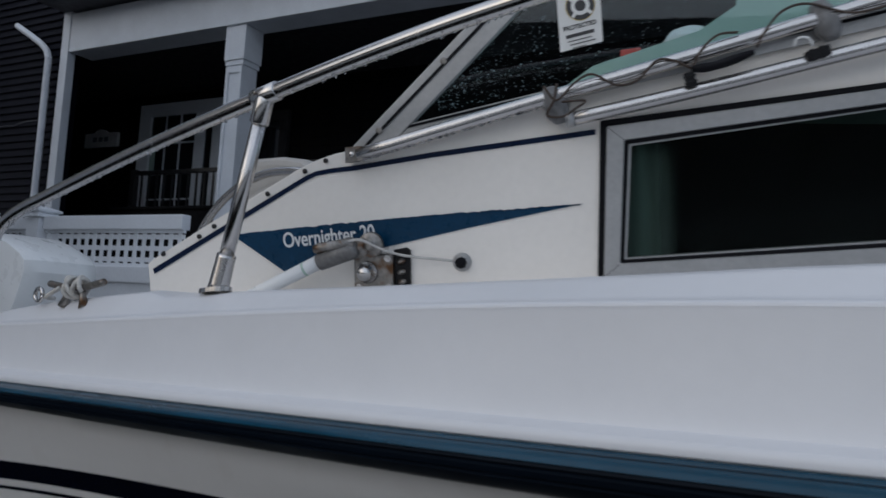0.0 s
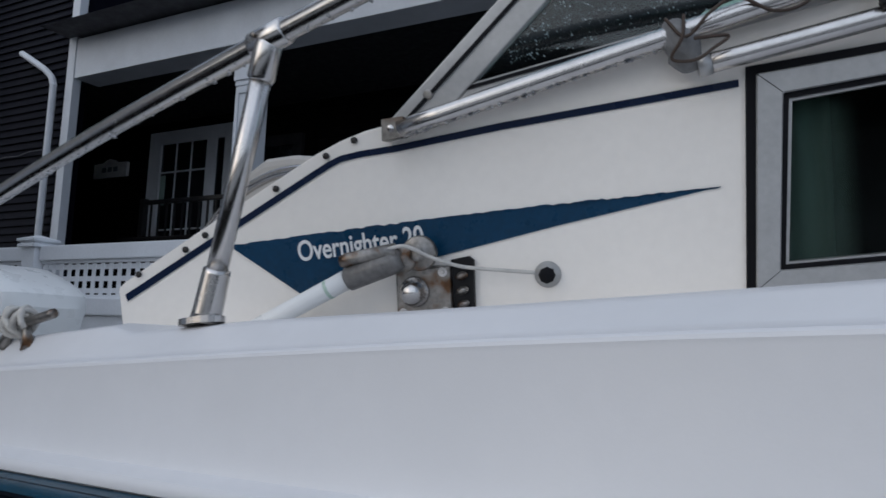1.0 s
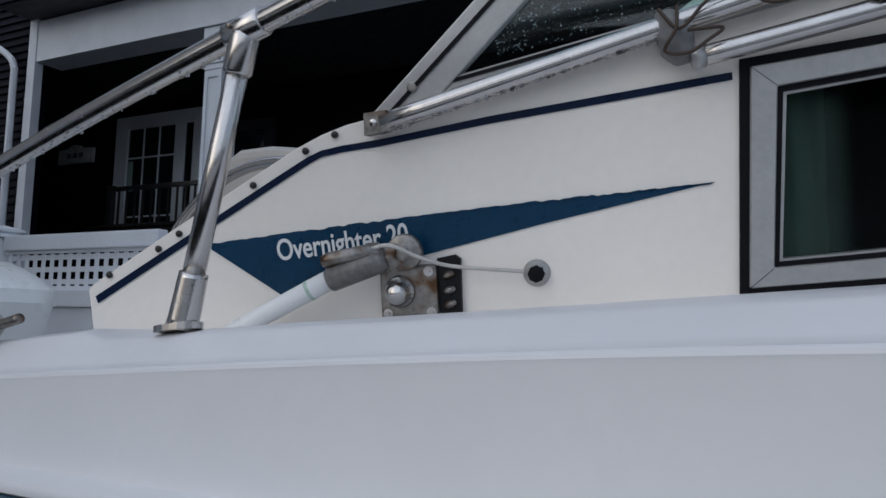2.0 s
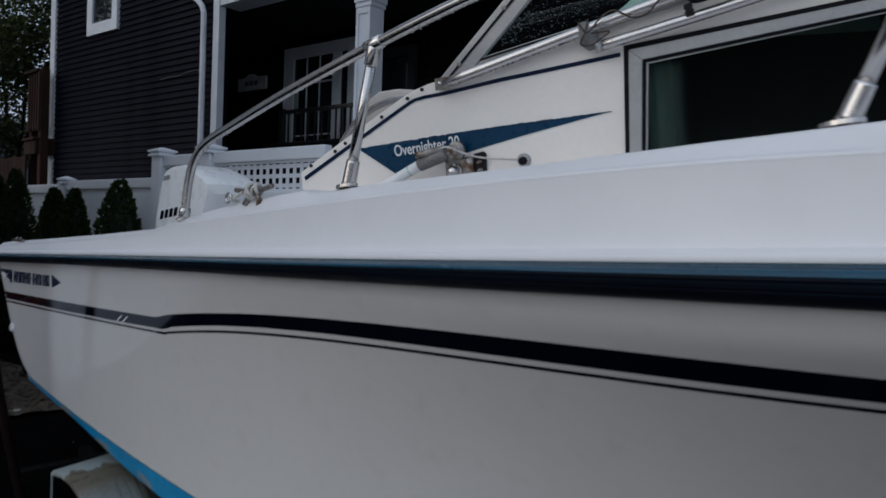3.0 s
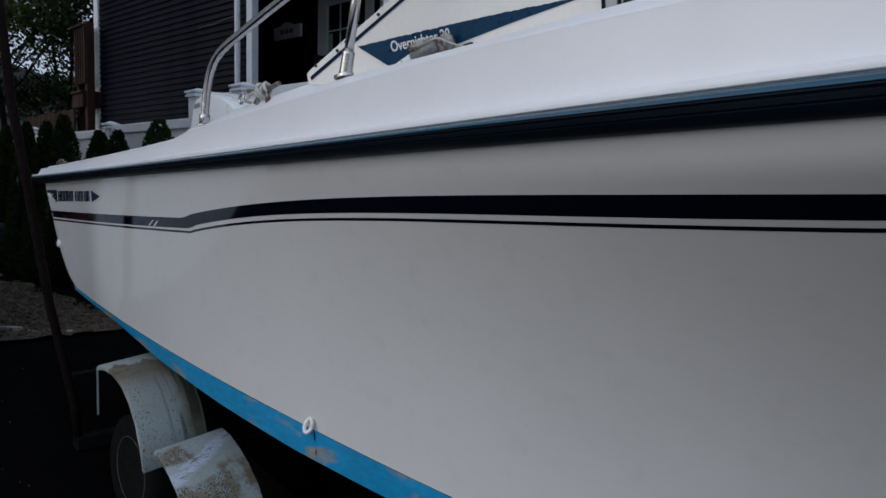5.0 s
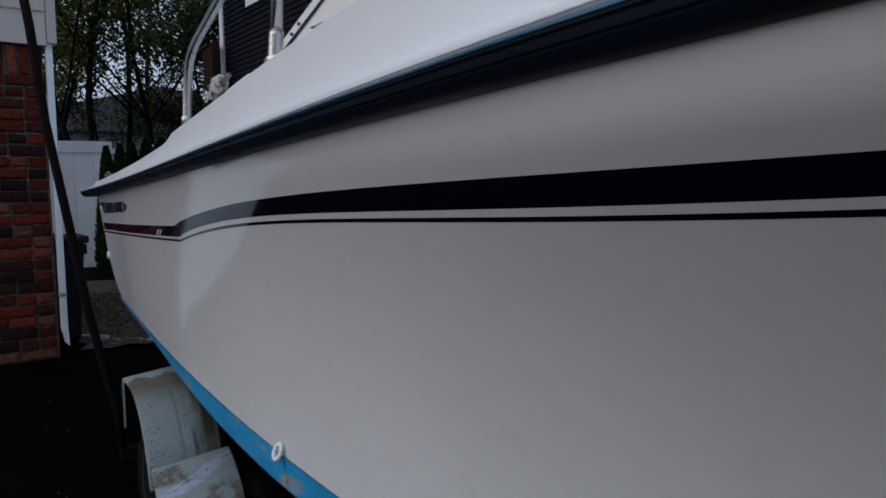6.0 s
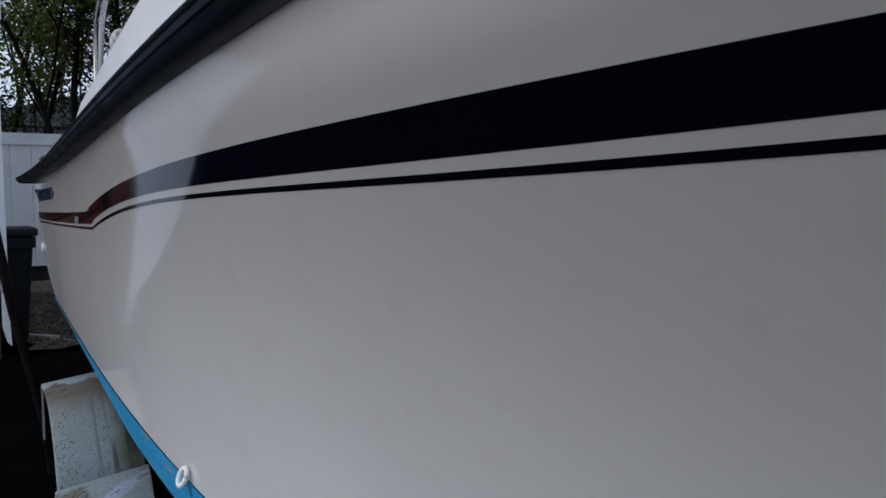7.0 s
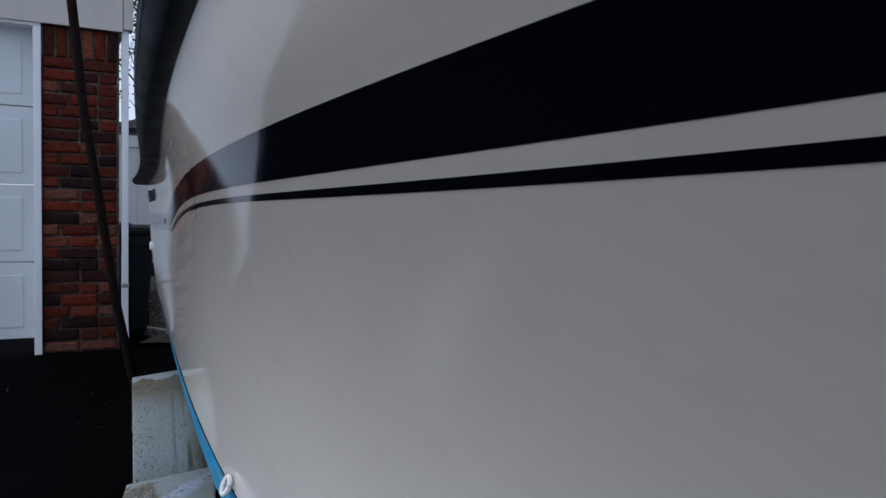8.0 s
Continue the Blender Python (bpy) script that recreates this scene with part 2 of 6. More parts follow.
def fender_material(name, u0, v0, rear):
    """Old pale grey fender paint. u runs forward from the fender's crown at u0, v inwards from its outer edge at v0.
    The rear one has a ragged brown tide mark, speckle and drips; the front one a long scrape and patches of grit."""
    m = bpy.data.materials.new(name)
    m.use_nodes = True
    n, l = m.node_tree.nodes, m.node_tree.links
    b = n["Principled BSDF"]
    tc, sep = n.new("ShaderNodeTexCoord"), n.new("ShaderNodeSeparateXYZ")
    l.new(tc.outputs["Object"], sep.inputs[0])

    def noise(scale, detail, stretch=(1, 1, 1)):
        mp, t = n.new("ShaderNodeMapping"), n.new("ShaderNodeTexNoise")
        mp.inputs["Scale"].default_value = stretch
        t.inputs["Scale"].default_value, t.inputs["Detail"].default_value = scale, detail
        l.new(tc.outputs["Object"], mp.inputs[0])
        l.new(mp.outputs[0], t.inputs["Vector"])
        return t.outputs["Fac"]

    def math2(op, a, c):
        q = n.new("ShaderNodeMath")
        q.operation = op
        for socket, value in zip(q.inputs, (a, c)):
            if isinstance(value, (int, float)):
                socket.default_value = value
            else:
                l.new(value, socket)
        return q.outputs[0]

    def step(src, lo, hi):
        q = n.new("ShaderNodeMapRange")
        q.inputs["From Min"].default_value, q.inputs["From Max"].default_value = lo, hi
        l.new(src, q.inputs["Value"])
        return q.outputs["Result"]

    def both(*masks):
        out = masks[0]
        for k in masks[1:]:
            out = math2("MULTIPLY", out, k)
        return out

    def ragged(src, amp, scale, detail=5, stretch=(1, 1, 1)):
        return math2("ADD", src, math2("MULTIPLY", math2("SUBTRACT", noise(scale, detail, stretch), 0.5), amp))

    u, v = math2("SUBTRACT", sep.outputs["X"], u0), math2("SUBTRACT", sep.outputs["Y"], v0)
    base = n.new("ShaderNodeRGB")
    base.outputs[0].default_value = (0.285, 0.33, 0.335, 1)
    out = base.outputs[0]

    def over(mask, c):
        nonlocal out
        q = n.new("ShaderNodeMix")
        q.data_type = "RGBA"
        q.inputs[7].default_value = (*c, 1)
        l.new(out, q.inputs[6])
        l.new(mask, q.inputs[0])
        out = q.outputs[2]

    over(step(noise(7, 6), 0.42, 0.68), (0.255, 0.290, 0.275))
    if rear:
        edge = ragged(u, 0.20, 9, 6, (0.4, 2.2, 0.4))
        over(both(step(edge, 0.145, 0.152), step(ragged(u, 0.14, 6), 0.44, 0.26)), (0.125, 0.110, 0.078))
        over(both(step(edge, 0.150, 0.160), step(u, 0.28, 0.20), step(noise(45, 3, (1, 0.35, 1)), 0.57, 0.62)), (0.050, 0.044, 0.032))
        over(both(step(ragged(v, 0.10, 8), 0.19, 0.25), step(u, 0.20, 0.34)), (0.120, 0.130, 0.095))
        over(both(step(noise(115, 3), 0.60, 0.65), step(v, 0.13, 0.04), step(u, 0.27, 0.33)), (0.040, 0.040, 0.038))
        over(both(step(noise(58, 0, (0.03, 1, 0.03)), 0.56, 0.62), step(v, 0.14, 0.17), step(u, 0.29, 0.31), step(ragged(u, 0.16, 12), 0.53, 0.46)), (0.050, 0.048, 0.036))
        over(both(step(noise(110, 3), 0.64, 0.68), step(u, 0.28, 0.36)), (0.060, 0.058, 0.05))
    else:
        line = ragged(math2("ADD", u, math2("MULTIPLY", v, 0.55)), 0.06, 10, 6)
        over(both(step(line, 0.205, 0.220), step(line, 0.295, 0.270), step(noise(26, 5, (2.0, 0.6, 1)), 0.34, 0.50)), (0.40, 0.44, 0.54))
        over(both(step(line, 0.225, 0.235), step(line, 0.275, 0.262), step(noise(40, 4, (2.5, 0.4, 1)), 0.55, 0.62)), (0.10, 0.105, 0.13))
        patch = math2("MAXIMUM", both(step(ragged(u, 0.10, 11), 0.175, 0.150), step(u, 0.030, 0.045), step(ragged(v, 0.12, 9), 0.125, 0.095)),
                      both(step(ragged(u, 0.14, 8), 0.290, 0.310), step(ragged(v, 0.16, 9), 0.195, 0.155)))
        over(both(patch, step(noise(24, 5), 0.34, 0.54)), (0.180, 0.160, 0.122))
        over(both(patch, step(noise(150, 4), 0.51, 0.57)), (0.035, 0.030, 0.024))
        over(both(step(ragged(u, 0.10, 9), 0.22, 0.26), step(ragged(v, 0.10, 9), 0.15, 0.18), step(noise(12, 5), 0.50, 0.60)), (0.150, 0.118, 0.082))
        over(step(noise(120, 3), 0.64, 0.68), (0.07, 0.068, 0.06))
    l.new(out, b.inputs["Base Color"])
    b.inputs["Roughness"].default_value = 0.6
    bp = n.new("ShaderNodeBump")
    bp.inputs["Strength"].default_value, bp.inputs["Distance"].default_value = 0.5, 0.006
    l.new(noise(55, 6), bp.inputs["Height"])
    l.new(bp.outputs[0], b.inputs["Normal"])
    MATS[name] = m
    return m


fender_rear = fender_material("stained_fender_paint", -0.73, -1.158, True)
fender_front = fender_material("scraped_fender_paint", -0.034, -1.180, False)
brickmat = brick_material()
darkleaf = leafmat("dense_dark_leaf", (0.006, 0.012, 0.004), (0.045, 0.062, 0.016))
leaf = leafmat("spring_leaf", (0.028, 0.042, 0.008), (0.150, 0.180, 0.032))
conifer = leafmat("arborvitae_leaf", (0.006, 0.016, 0.005), (0.036, 0.064, 0.014))
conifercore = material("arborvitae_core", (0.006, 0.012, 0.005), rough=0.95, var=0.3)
pane_dark = glassy("tinted_pane", (0.26, 0.31, 0.30))
pane_dark.node_tree.nodes["Principled BSDF"].inputs["IOR"].default_value = 1.12
pane_clear = glassy("windshield_pane", (0.66, 0.80, 0.82))
house_pane = material("house_window_pane", (0.012, 0.014, 0.018), rough=0.04, var=0.1, spec=0.8)
dropglass = glassy("water_drop", (0.95, 0.97, 1.0))


# ---- building helpers ----
def mesh_of(name, verts, faces, mat, smooth=False):
    me = bpy.data.meshes.new(name)
    me.from_pydata([tuple(v) for v in verts], [], faces)
    me.materials.append(mat)
    if smooth:
        me.polygons.foreach_set("use_smooth", [True] * len(me.polygons))
    me.update()
    return me


def fix(me):
    bm = bmesh.new()
    bm.from_mesh(me)
    bmesh.ops.remove_doubles(bm, verts=bm.verts, dist=1e-6)
    bmesh.ops.recalc_face_normals(bm, faces=bm.faces)
    bm.to_mesh(me)
    bm.free()
    return me


def part(name, me, parent=None, label="", m=None):
    ob = new(name, me)
    if parent is not None:
        ob.parent = parent
    if m is not None:
        ob.matrix_basis = m
    if label:
        ob["label"] = label
    return ob


def thing(name, label, category, at=(0, 0, 0), group="", kind=""):
    ob = new(name)
    ob.location = at
    ob.empty_display_size = 0.1
    return tagged(ob, label, category, group, kind)


def join(*chunks):
    """Joins (verts, faces) pieces into one."""
    vs, fs = [], []
    for v, f in chunks:
        k = len(vs)
        vs += [tuple(p) for p in v]
        fs += [tuple(i + k for i in q) for q in f]
    return vs, fs


def box(lo, hi, bevel=0.0):
    (a, b, c), (d, e, g) = lo, hi
    if bevel <= 0:
        v = [(x, y, z) for x in (a, d) for y in (b, e) for z in (c, g)]
        return v, [(0, 1, 3, 2), (4, 6, 7, 5), (0, 4, 5, 1), (2, 3, 7, 6), (0, 2, 6, 4), (1, 5, 7, 3)]
    bm = bmesh.new()
    bmesh.ops.create_cube(bm, size=1)
    for v in bm.verts:
        v.co = Vector((a + (v.co.x + .5) * (d - a), b + (v.co.y + .5) * (e - b), c + (v.co.z + .5) * (g - c)))
    bmesh.ops.bevel(bm, geom=bm.edges[:], offset=bevel, segments=2, affect="EDGES", profile=0.7)
    bm.verts.index_update()
    out = [tuple(v.co) for v in bm.verts], [tuple(v.index for v in f.verts) for f in bm.faces]
    bm.free()
    return out


def moved(chunk, m):
    return [tuple(m @ Vector(p)) for p in chunk[0]], chunk[1]


def smooth_path(pts, n=8):
    """Catmull-Rom points through pts."""
    p = [np.array(q, float) for q in pts]
    p = [2 * p[0] - p[1]] + p + [2 * p[-1] - p[-2]]
    out = []
    for i in range(1, len(p) - 2):
        for k in range(n):
            t = k / n
            out.append(0.5 * (2 * p[i] + (p[i + 1] - p[i - 1]) * t + (2 * p[i - 1] - 5 * p[i] + 4 * p[i + 1] - p[i + 2]) * t * t
                              + (3 * p[i] - p[i - 1] - 3 * p[i + 1] + p[i + 2]) * t ** 3))
    return out + [p[-2]]


def tube(pts, radius, sides=12, cap=True):
    """A round bar along pts; radius may be one number or one for each point."""
    pts = [Vector(p) for p in pts]
    rs = radius if isinstance(radius, (list, tuple)) else [radius] * len(pts)
    vs, fs = [], []
    side = None
    for i, p in enumerate(pts):
        d = (pts[min(i + 1, len(pts) - 1)] - pts[max(i - 1, 0)]).normalized()
        if side is None:
            side = d.orthogonal().normalized()
        side = (side - d * side.dot(d)).normalized()
        up = d.cross(side)
        for k in range(sides):
            a = 2 * math.pi * k / sides
            vs.append(p + (side * math.cos(a) + up * math.sin(a)) * rs[i])
    for i in range(len(pts) - 1):
        for k in range(sides):
            a, b = i * sides + k, i * sides + (k + 1) % sides
            fs.append((a, b, b + sides, a + sides))
    if cap:
        fs.append(tuple(reversed(range(sides))))
        fs.append(tuple(range((len(pts) - 1) * sides, len(pts) * sides)))
    return vs, fs


def grid(rows, close=False):
    """A sheet through rows of points of equal length."""
    n = len(rows[0])
    vs = [p for r in rows for p in r]
    fs = []
    for i in range(len(rows) - 1):
        for k in range(n - 1 + close):
            a, b = i * n + k, i * n + (k + 1) % n
            fs.append((a, b, b + n, a + n))
    return vs, fs


def lathe(profile, sides=24, m=Matrix()):
    """A turned shape from (radius, height) pairs about z."""
    rows = [[m @ Vector((r * math.cos(2 * math.pi * k / sides), r * math.sin(2 * math.pi * k / sides), h)) for k in range(sides)] for r, h in profile]
    vs, fs = grid(rows, close=True)
    fs = fs + [tuple(reversed(range(sides))), tuple(range(len(vs) - sides, len(vs)))]
    return vs, fs


def prism(outline, front, back):
    """A plate: an outline mapped by front() and back() to its two faces."""
    a, b = [front(*p) for p in outline], [back(*p) for p in outline]
    n = len(outline)
    return a + b, [tuple(range(n)), tuple(reversed(range(n, 2 * n)))] + [(i, i + n, (i + 1) % n + n, (i + 1) % n) for i in range(n)]


def lerp_table(x, table):
    xs, ys = zip(*table)
    return float(np.interp(x, xs, ys))

# ---- ground: a driveway that falls away from the garage ----
def ground_z(x, y):
    t = min(max((x + 4.45) / 3.1, 0.0), 1.0)
    return -0.03 - 0.66 * (t * 0.75 + 0.25 * t * t * (3 - 2 * t))


def build_ground():
    xs = [-900, -200, -60, -25, -14, -9, -7, -6, -5.2] + [round(-4.7 + 0.1 * i, 2) for i in range(36)] + [-0.8, 0, 1, 2, 4, 8, 20, 60, 200, 900]
    ys = [-900, -200, -60, -20, -8, -4, -2, -1, -0.5, 0, 0.4, 0.8, 1.2, 1.6, 2.0, 2.4, 2.8, 3.5, 5, 9, 20, 60, 200, 900]
    vs, fs = grid([[(x, y, ground_z(x, y)) for y in ys] for x in xs])
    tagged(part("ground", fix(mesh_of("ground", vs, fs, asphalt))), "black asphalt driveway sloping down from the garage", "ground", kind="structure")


build_ground()


def build_bounce_sheets():
    """Unseen pale sheets behind the camera and beyond the bow, added to bounce light up onto the hull."""
    for k, (x0, x1, y0, y1) in enumerate(((-4.2, 26.0, -16.0, -2.4), (11.0, 26.0, -2.4, 14.0))):
        xs = [x0 + (x1 - x0) * i / 30 if k else x0 + 0.2 * i for i in range(31)] + ([] if k else [x1])
        v, f = grid([[(x, y0, ground_z(x, y0) - 0.05), (x, y0, ground_z(x, y0) + 0.012), (x, y1, ground_z(x, y1) + 0.012), (x, y1, ground_z(x, y1) - 0.05)] for x in xs])
        tagged(part("pavement", mesh_of("pavement", v, f, bouncemat)), "unseen pale ground sheet added to bounce light onto the hull", "pavement", kind="structure")


build_bounce_sheets()


def flecks():
    """Pale grit and leaf scraps lying on the asphalt."""
    rr, chunks = random.Random(8), []
    for _ in range(230):
        x, y, s = rr.uniform(-4.5, 0.5), rr.uniform(-1.2, 2.3), rr.uniform(0.0015, 0.005)
        m = Matrix.Translation((x, y, ground_z(x, y) + s * 0.3)) @ Matrix.Rotation(rr.uniform(0, 6.28), 4, "Z") @ Matrix.Diagonal((s, s * 0.6, s * 0.4, 1))
        chunks.append(moved(([(1, 0, 0), (-1, 0, 0), (0, 1, 0), (0, -1, 0), (0, 0, 1), (0, 0, -1)],
                             [(0, 2, 4), (2, 1, 4), (1, 3, 4), (3, 0, 4), (2, 0, 5), (1, 2, 5), (3, 1, 5), (0, 3, 5)]), m))
    tagged(part("grit", mesh_of("grit", *join(*chunks), kerbmat)), "pale grit and leaf scraps on the asphalt", "grit", kind="stuff")


flecks()

# gravel strip behind the stern, with a broken kerb at its edge
rng = random.Random(4)
gv, gf = grid([[(x, y + 0.10 * math.sin(x * 5 + y), -0.012 + 0.022 * rng.random()) for y in [1.62 + 0.12 * k for k in range(9)]] for x in [-9.5 + 0.17 * i for i in range(30)]])
tagged(part("gravel_bed", fix(mesh_of("gravel_bed", gv, gf, gravelmat))), "brown gravel strip beside the garage and the fence", "gravel", kind="structure")


def pebbles():
    chunks = []
    for _ in range(1500):
        x, y, s = rng.uniform(-8, -4.55), rng.uniform(1.62, 2.6), rng.uniform(0.008, 0.026)
        a = rng.uniform(0, 6.28)
        m = Matrix.Translation((x, y, 0.012)) @ Matrix.Rotation(a, 4, "Z") @ Matrix.Diagonal((s, s * 0.7, s * 0.5, 1))
        chunks.append(moved(([(1, 0, 0), (-1, 0, 0), (0, 1, 0), (0, -1, 0), (0, 0, 1), (0, 0, -1)],
                             [(0, 2, 4), (2, 1, 4), (1, 3, 4), (3, 0, 4), (2, 0, 5), (1, 2, 5), (3, 1, 5), (0, 3, 5)]), m))
    tagged(part("pebbles", mesh_of("pebbles", *join(*chunks), gravelmat)), "loose brown pebbles on the gravel strip", "pebbles", kind="stuff")


pebbles()


def kerb(x, y, length, turn, h):
    v, f = box((-length / 2, -0.022, -0.05), (length / 2, 0.022, h), 0.008)
    ob = part("kerb", mesh_of("kerb", v, f, kerbmat), m=Matrix.Translation((x, y, 0)) @ Matrix.Rotation(turn, 4, "Z"))
    tagged(ob, "pale broken concrete kerb at the edge of the gravel", "kerb", group="broken kerb stones")


kerb(-5.06, 1.64, 0.46, 0.70, 0.03)
kerb(-4.78, 1.95, 0.34, 0.85, 0.004)

# ---- the boat: sections of the hull along its length ----
YC = 2.65            # the keel's line
STERN, BOW = -3.60, 2.75


def cub(x, c):
    u = (x + 0.9) / 2.5
    return c[0] + c[1] * u + c[2] * u * u + c[3] * u ** 3


# the starboard side as y = sum of c * u^i * w^j over station and height
HULL = ((0, 0, 1.6901), (1, 0, 0.1851), (2, 0, 0.23072), (3, 0, 0.17389), (4, 0, 0.03592), (0, 1, -0.11431), (1, 1, -0.20977), (2, 1, -0.24352), (3, 1, -0.10036), (0, 2, -0.07151), (1, 2, -0.10391))


def hull_fit(x, z):
    u, w = (x + 1.1) / 2.3, (z - 0.65) / 0.6
    return sum(c * u ** i * w ** j for i, j, c in HULL)


def rail_line(x):
    """How far out the rub rail runs."""
    return cub(x, (1.5169, -0.0525, 0.0581, 0.0878))


def stern_x(z):
    """The raked transom's edge at height z."""
    return lerp_table(z, [(0.30, -2.95), (0.45, -3.14), (0.515, -3.24), (0.57, -3.315), (0.64, -3.365), (0.70, -3.40), (0.76, -3.43), (0.82, -3.46), (0.91, -3.50), (1.05, -3.585), (1.20, -3.63)])


def hull_y(x, z):
    """How far out the starboard side lies at station x and height z."""
    y = hull_fit(min(x, 1.1), z)
    gap = y - (rail_line(min(x, 1.1)) + 0.016)
    y += (math.sqrt(gap * gap + 0.0004) - gap) / 2
    if x > 1.1:
        t = min((x - 1.1) / (BOW - 1.1), 1)
        y += (YC - y) * (1 - math.sqrt(max(0, 1 - t * t)))
    d = x - stern_x(z)
    if d < 0.05:
        y += 0.05 - math.sqrt(max(0, 0.05 ** 2 - (0.05 - max(d, 0)) ** 2))
    return y


def rail_low(x):
    return along(min(x, 1.1), (1.17816, 0.03913, 0.00166, 0.00117)) + max(0, x - 1.1) * 0.05


def rail_top(x):
    xx = min(x, 1.1)
    y, z = rail_line(xx), along(xx, (1.23716, 0.05356, 0.00294, 0.00051))
    if x > 1.1:
        t = min((x - 1.1) / (BOW + 0.03 - 1.1), 1)
        y += (YC - y) * (1 - math.sqrt(max(0, 1 - t * t)))
        z += (x - 1.1) * 0.05
    return y, z


def along(x, c, mid=-0.4, half=1.4):
    u = (x - mid) / half
    return sum(q * u ** i for i, q in enumerate(c))


def aft(x, c):
    return along(x, c, -2.5, 0.9)


def blue_top(x):
    c = (0.08621, -0.27841, -0.10717, -0.02794, 0.00481)
    return along(x, c) if x < 0.3 else along(0.3, c) + 0.16 * max(0, x - 0.6) ** 2


def blue_low(x):
    return blue_top(x) - lerp_table(x, [(-3.5, 0.030), (-2.75, 0.048), (-2.2, 0.090), (-1.7, 0.114), (-1.2, 0.124), (0, 0.112)])


def stripe(x, fore, back, bend, length):
    """A stripe's height: one line aft of the bend, another before it, and a short joggle between."""
    k = min(max((x - bend) / length, 0), 1)
    return along(min(x, 1.1), fore) * k + aft(x, back) * (1 - k)


def stripe_a(x):
    return stripe(x, (1.06253, 0.04156, -0.03341, 0.02406, -0.00361), (0.93650, 0.01160, 0.00520), -1.86, 0.09)


def stripe_b(x):
    return stripe(x, (1.01403, 0.03262, -0.02903, 0.03501, -0.00629), (0.89360, 0.00830, 0.00800), -1.82, 0.09)


def stripe_c(x):
    return stripe(x, (0.99474, 0.03399, -0.03131, 0.03530, -0.00419), (0.88100, 0.00680, 0.00560), -1.782, 0.01)


def silhouette(x):
    """Height of the gunwale's inner lip, which steps down towards the stern."""
    if x < -0.967:
        return lerp_table(x, [(-3.62, 1.186), (-3.5, 1.193), (-2.46, 1.257), (-1.93, 1.293), (-1.85, 1.301), (-1.75, 1.325), (-1.66, 1.346), (-1.56, 1.363), (-1.33, 1.397), (-1.1, 1.419), (-0.967, 1.4315)])
    return cub(min(x, 1.1), (1.4158, 0.1389, -0.0013, 0.0727)) + lerp_table(x, [(-0.967, 0.005), (-0.7, 0.012), (0.3, 0.015), (0.9, 0.006)])


def deck_row(x):
    """Points across the starboard deck at station x, from the rub rail inwards."""
    ry, rz = rail_top(x)
    top = silhouette(x)
    xx = min(x, 1.1)
    cz = min(cub(xx, (1.366, 0.2067, -0.0148, -0.1362)), top - 0.012)
    lip = cub(xx, (1.4813, 0.0153, 0.0436, 0.0739)) if x <= 1.1 else ry
    cy = max(lip + 0.050 + 0.02 * (cz - rz), ry + 0.050)
    dy = max(cy + 0.24 * (cz - rz) + 0.042, lip + 0.124)
    if x > 1.1:
        dy = min(dy, YC)
        cy = min(cy, YC)
    inner = min(cabin_y(x, 1.5) + 0.01, YC) if x > -1.17 else max(1.86 - 0.02 * (x + 1.17), dy + 0.02)
    inner = max(inner, dy + 0.01) if x < 1.0 else YC
    iz = max(1.412 + (x + 1.17) * 0.0945, top) if x > -1.17 else top + 0.004
    h = cz - rz
    k = min(max(h / 0.10, 0.12), 1.0)
    cz = min(cz + 0.013 * k, top - 0.016)
    cy = min(ry + 0.049, dy - 0.05)
    wall, rise = dy - 0.014, top - cz
    return [(x, ry + 0.012, rz - 0.004), (x, ry + 0.001, rz + 0.003 * k), (x, ry, rz + 0.009 * k), (x, ry + 0.0015, rz + 0.015 * k), (x, ry + 0.005, rz + 0.0195 * k),
            (x, ry + 0.011, rz + 0.0220 * k), (x, ry + 0.027, rz + 0.0255 * k), (x, ry + 0.032, rz + 0.029 * k), (x, ry + 0.0345, rz + 0.037 * k), (x, (ry + 0.0345 + cy) / 2, (rz + 0.040 * k + cz - 0.014 * k) / 2),
            (x, cy - 0.001, cz - 0.014 * k), (x, cy - 0.0015, cz - 0.008 * k), (x, cy, cz - 0.004 * k), (x, cy + 0.004, cz - 0.001 * k), (x, cy + 0.012, cz), (x, cy + 0.024, cz + 0.07 * rise),
            (x, cy + 0.032, cz + 0.18 * rise), (x, wall, cz + 0.82 * rise), (x, wall + 0.006, top - 0.004), (x, dy, top - 0.001),
            (x, dy + 0.008, top), (x, dy + 0.02, top + 0.003), (x, (dy + inner) / 2, (top + iz) / 2 + 0.003), (x, inner, iz)]


CAB_O, CAB_N = (-0.414, 2.018, 1.607), (0.3284, -0.9245, -0.1934)


def cabin_y(x, z):
    return CAB_O[1] + (CAB_N[0] * (x - CAB_O[0]) + CAB_N[2] * (z - CAB_O[2])) / 0.9245


def on_cabin(x, z, out=0.0):
    """A point of the cabin's starboard side, out metres proud of it."""
    return (x + CAB_N[0] * out, cabin_y(x, z) + CAB_N[1] * out, z + CAB_N[2] * out)


def plate(outline, out0, out1):
    return prism(outline, lambda x, z: on_cabin(x, z, out1), lambda x, z: on_cabin(x, z, out0))


def mirror(chunk):
    return [(x, 2 * YC - y, z) for x, y, z in chunk[0]], [tuple(reversed(f)) for f in chunk[1]]


boat = thing("boat", "white fibreglass cabin motorboat with blue stripes on a trailer", "boat", (-0.5, YC, -0.3))
BO = Matrix.Translation((0.5, -YC, 0.3))   # world to boat


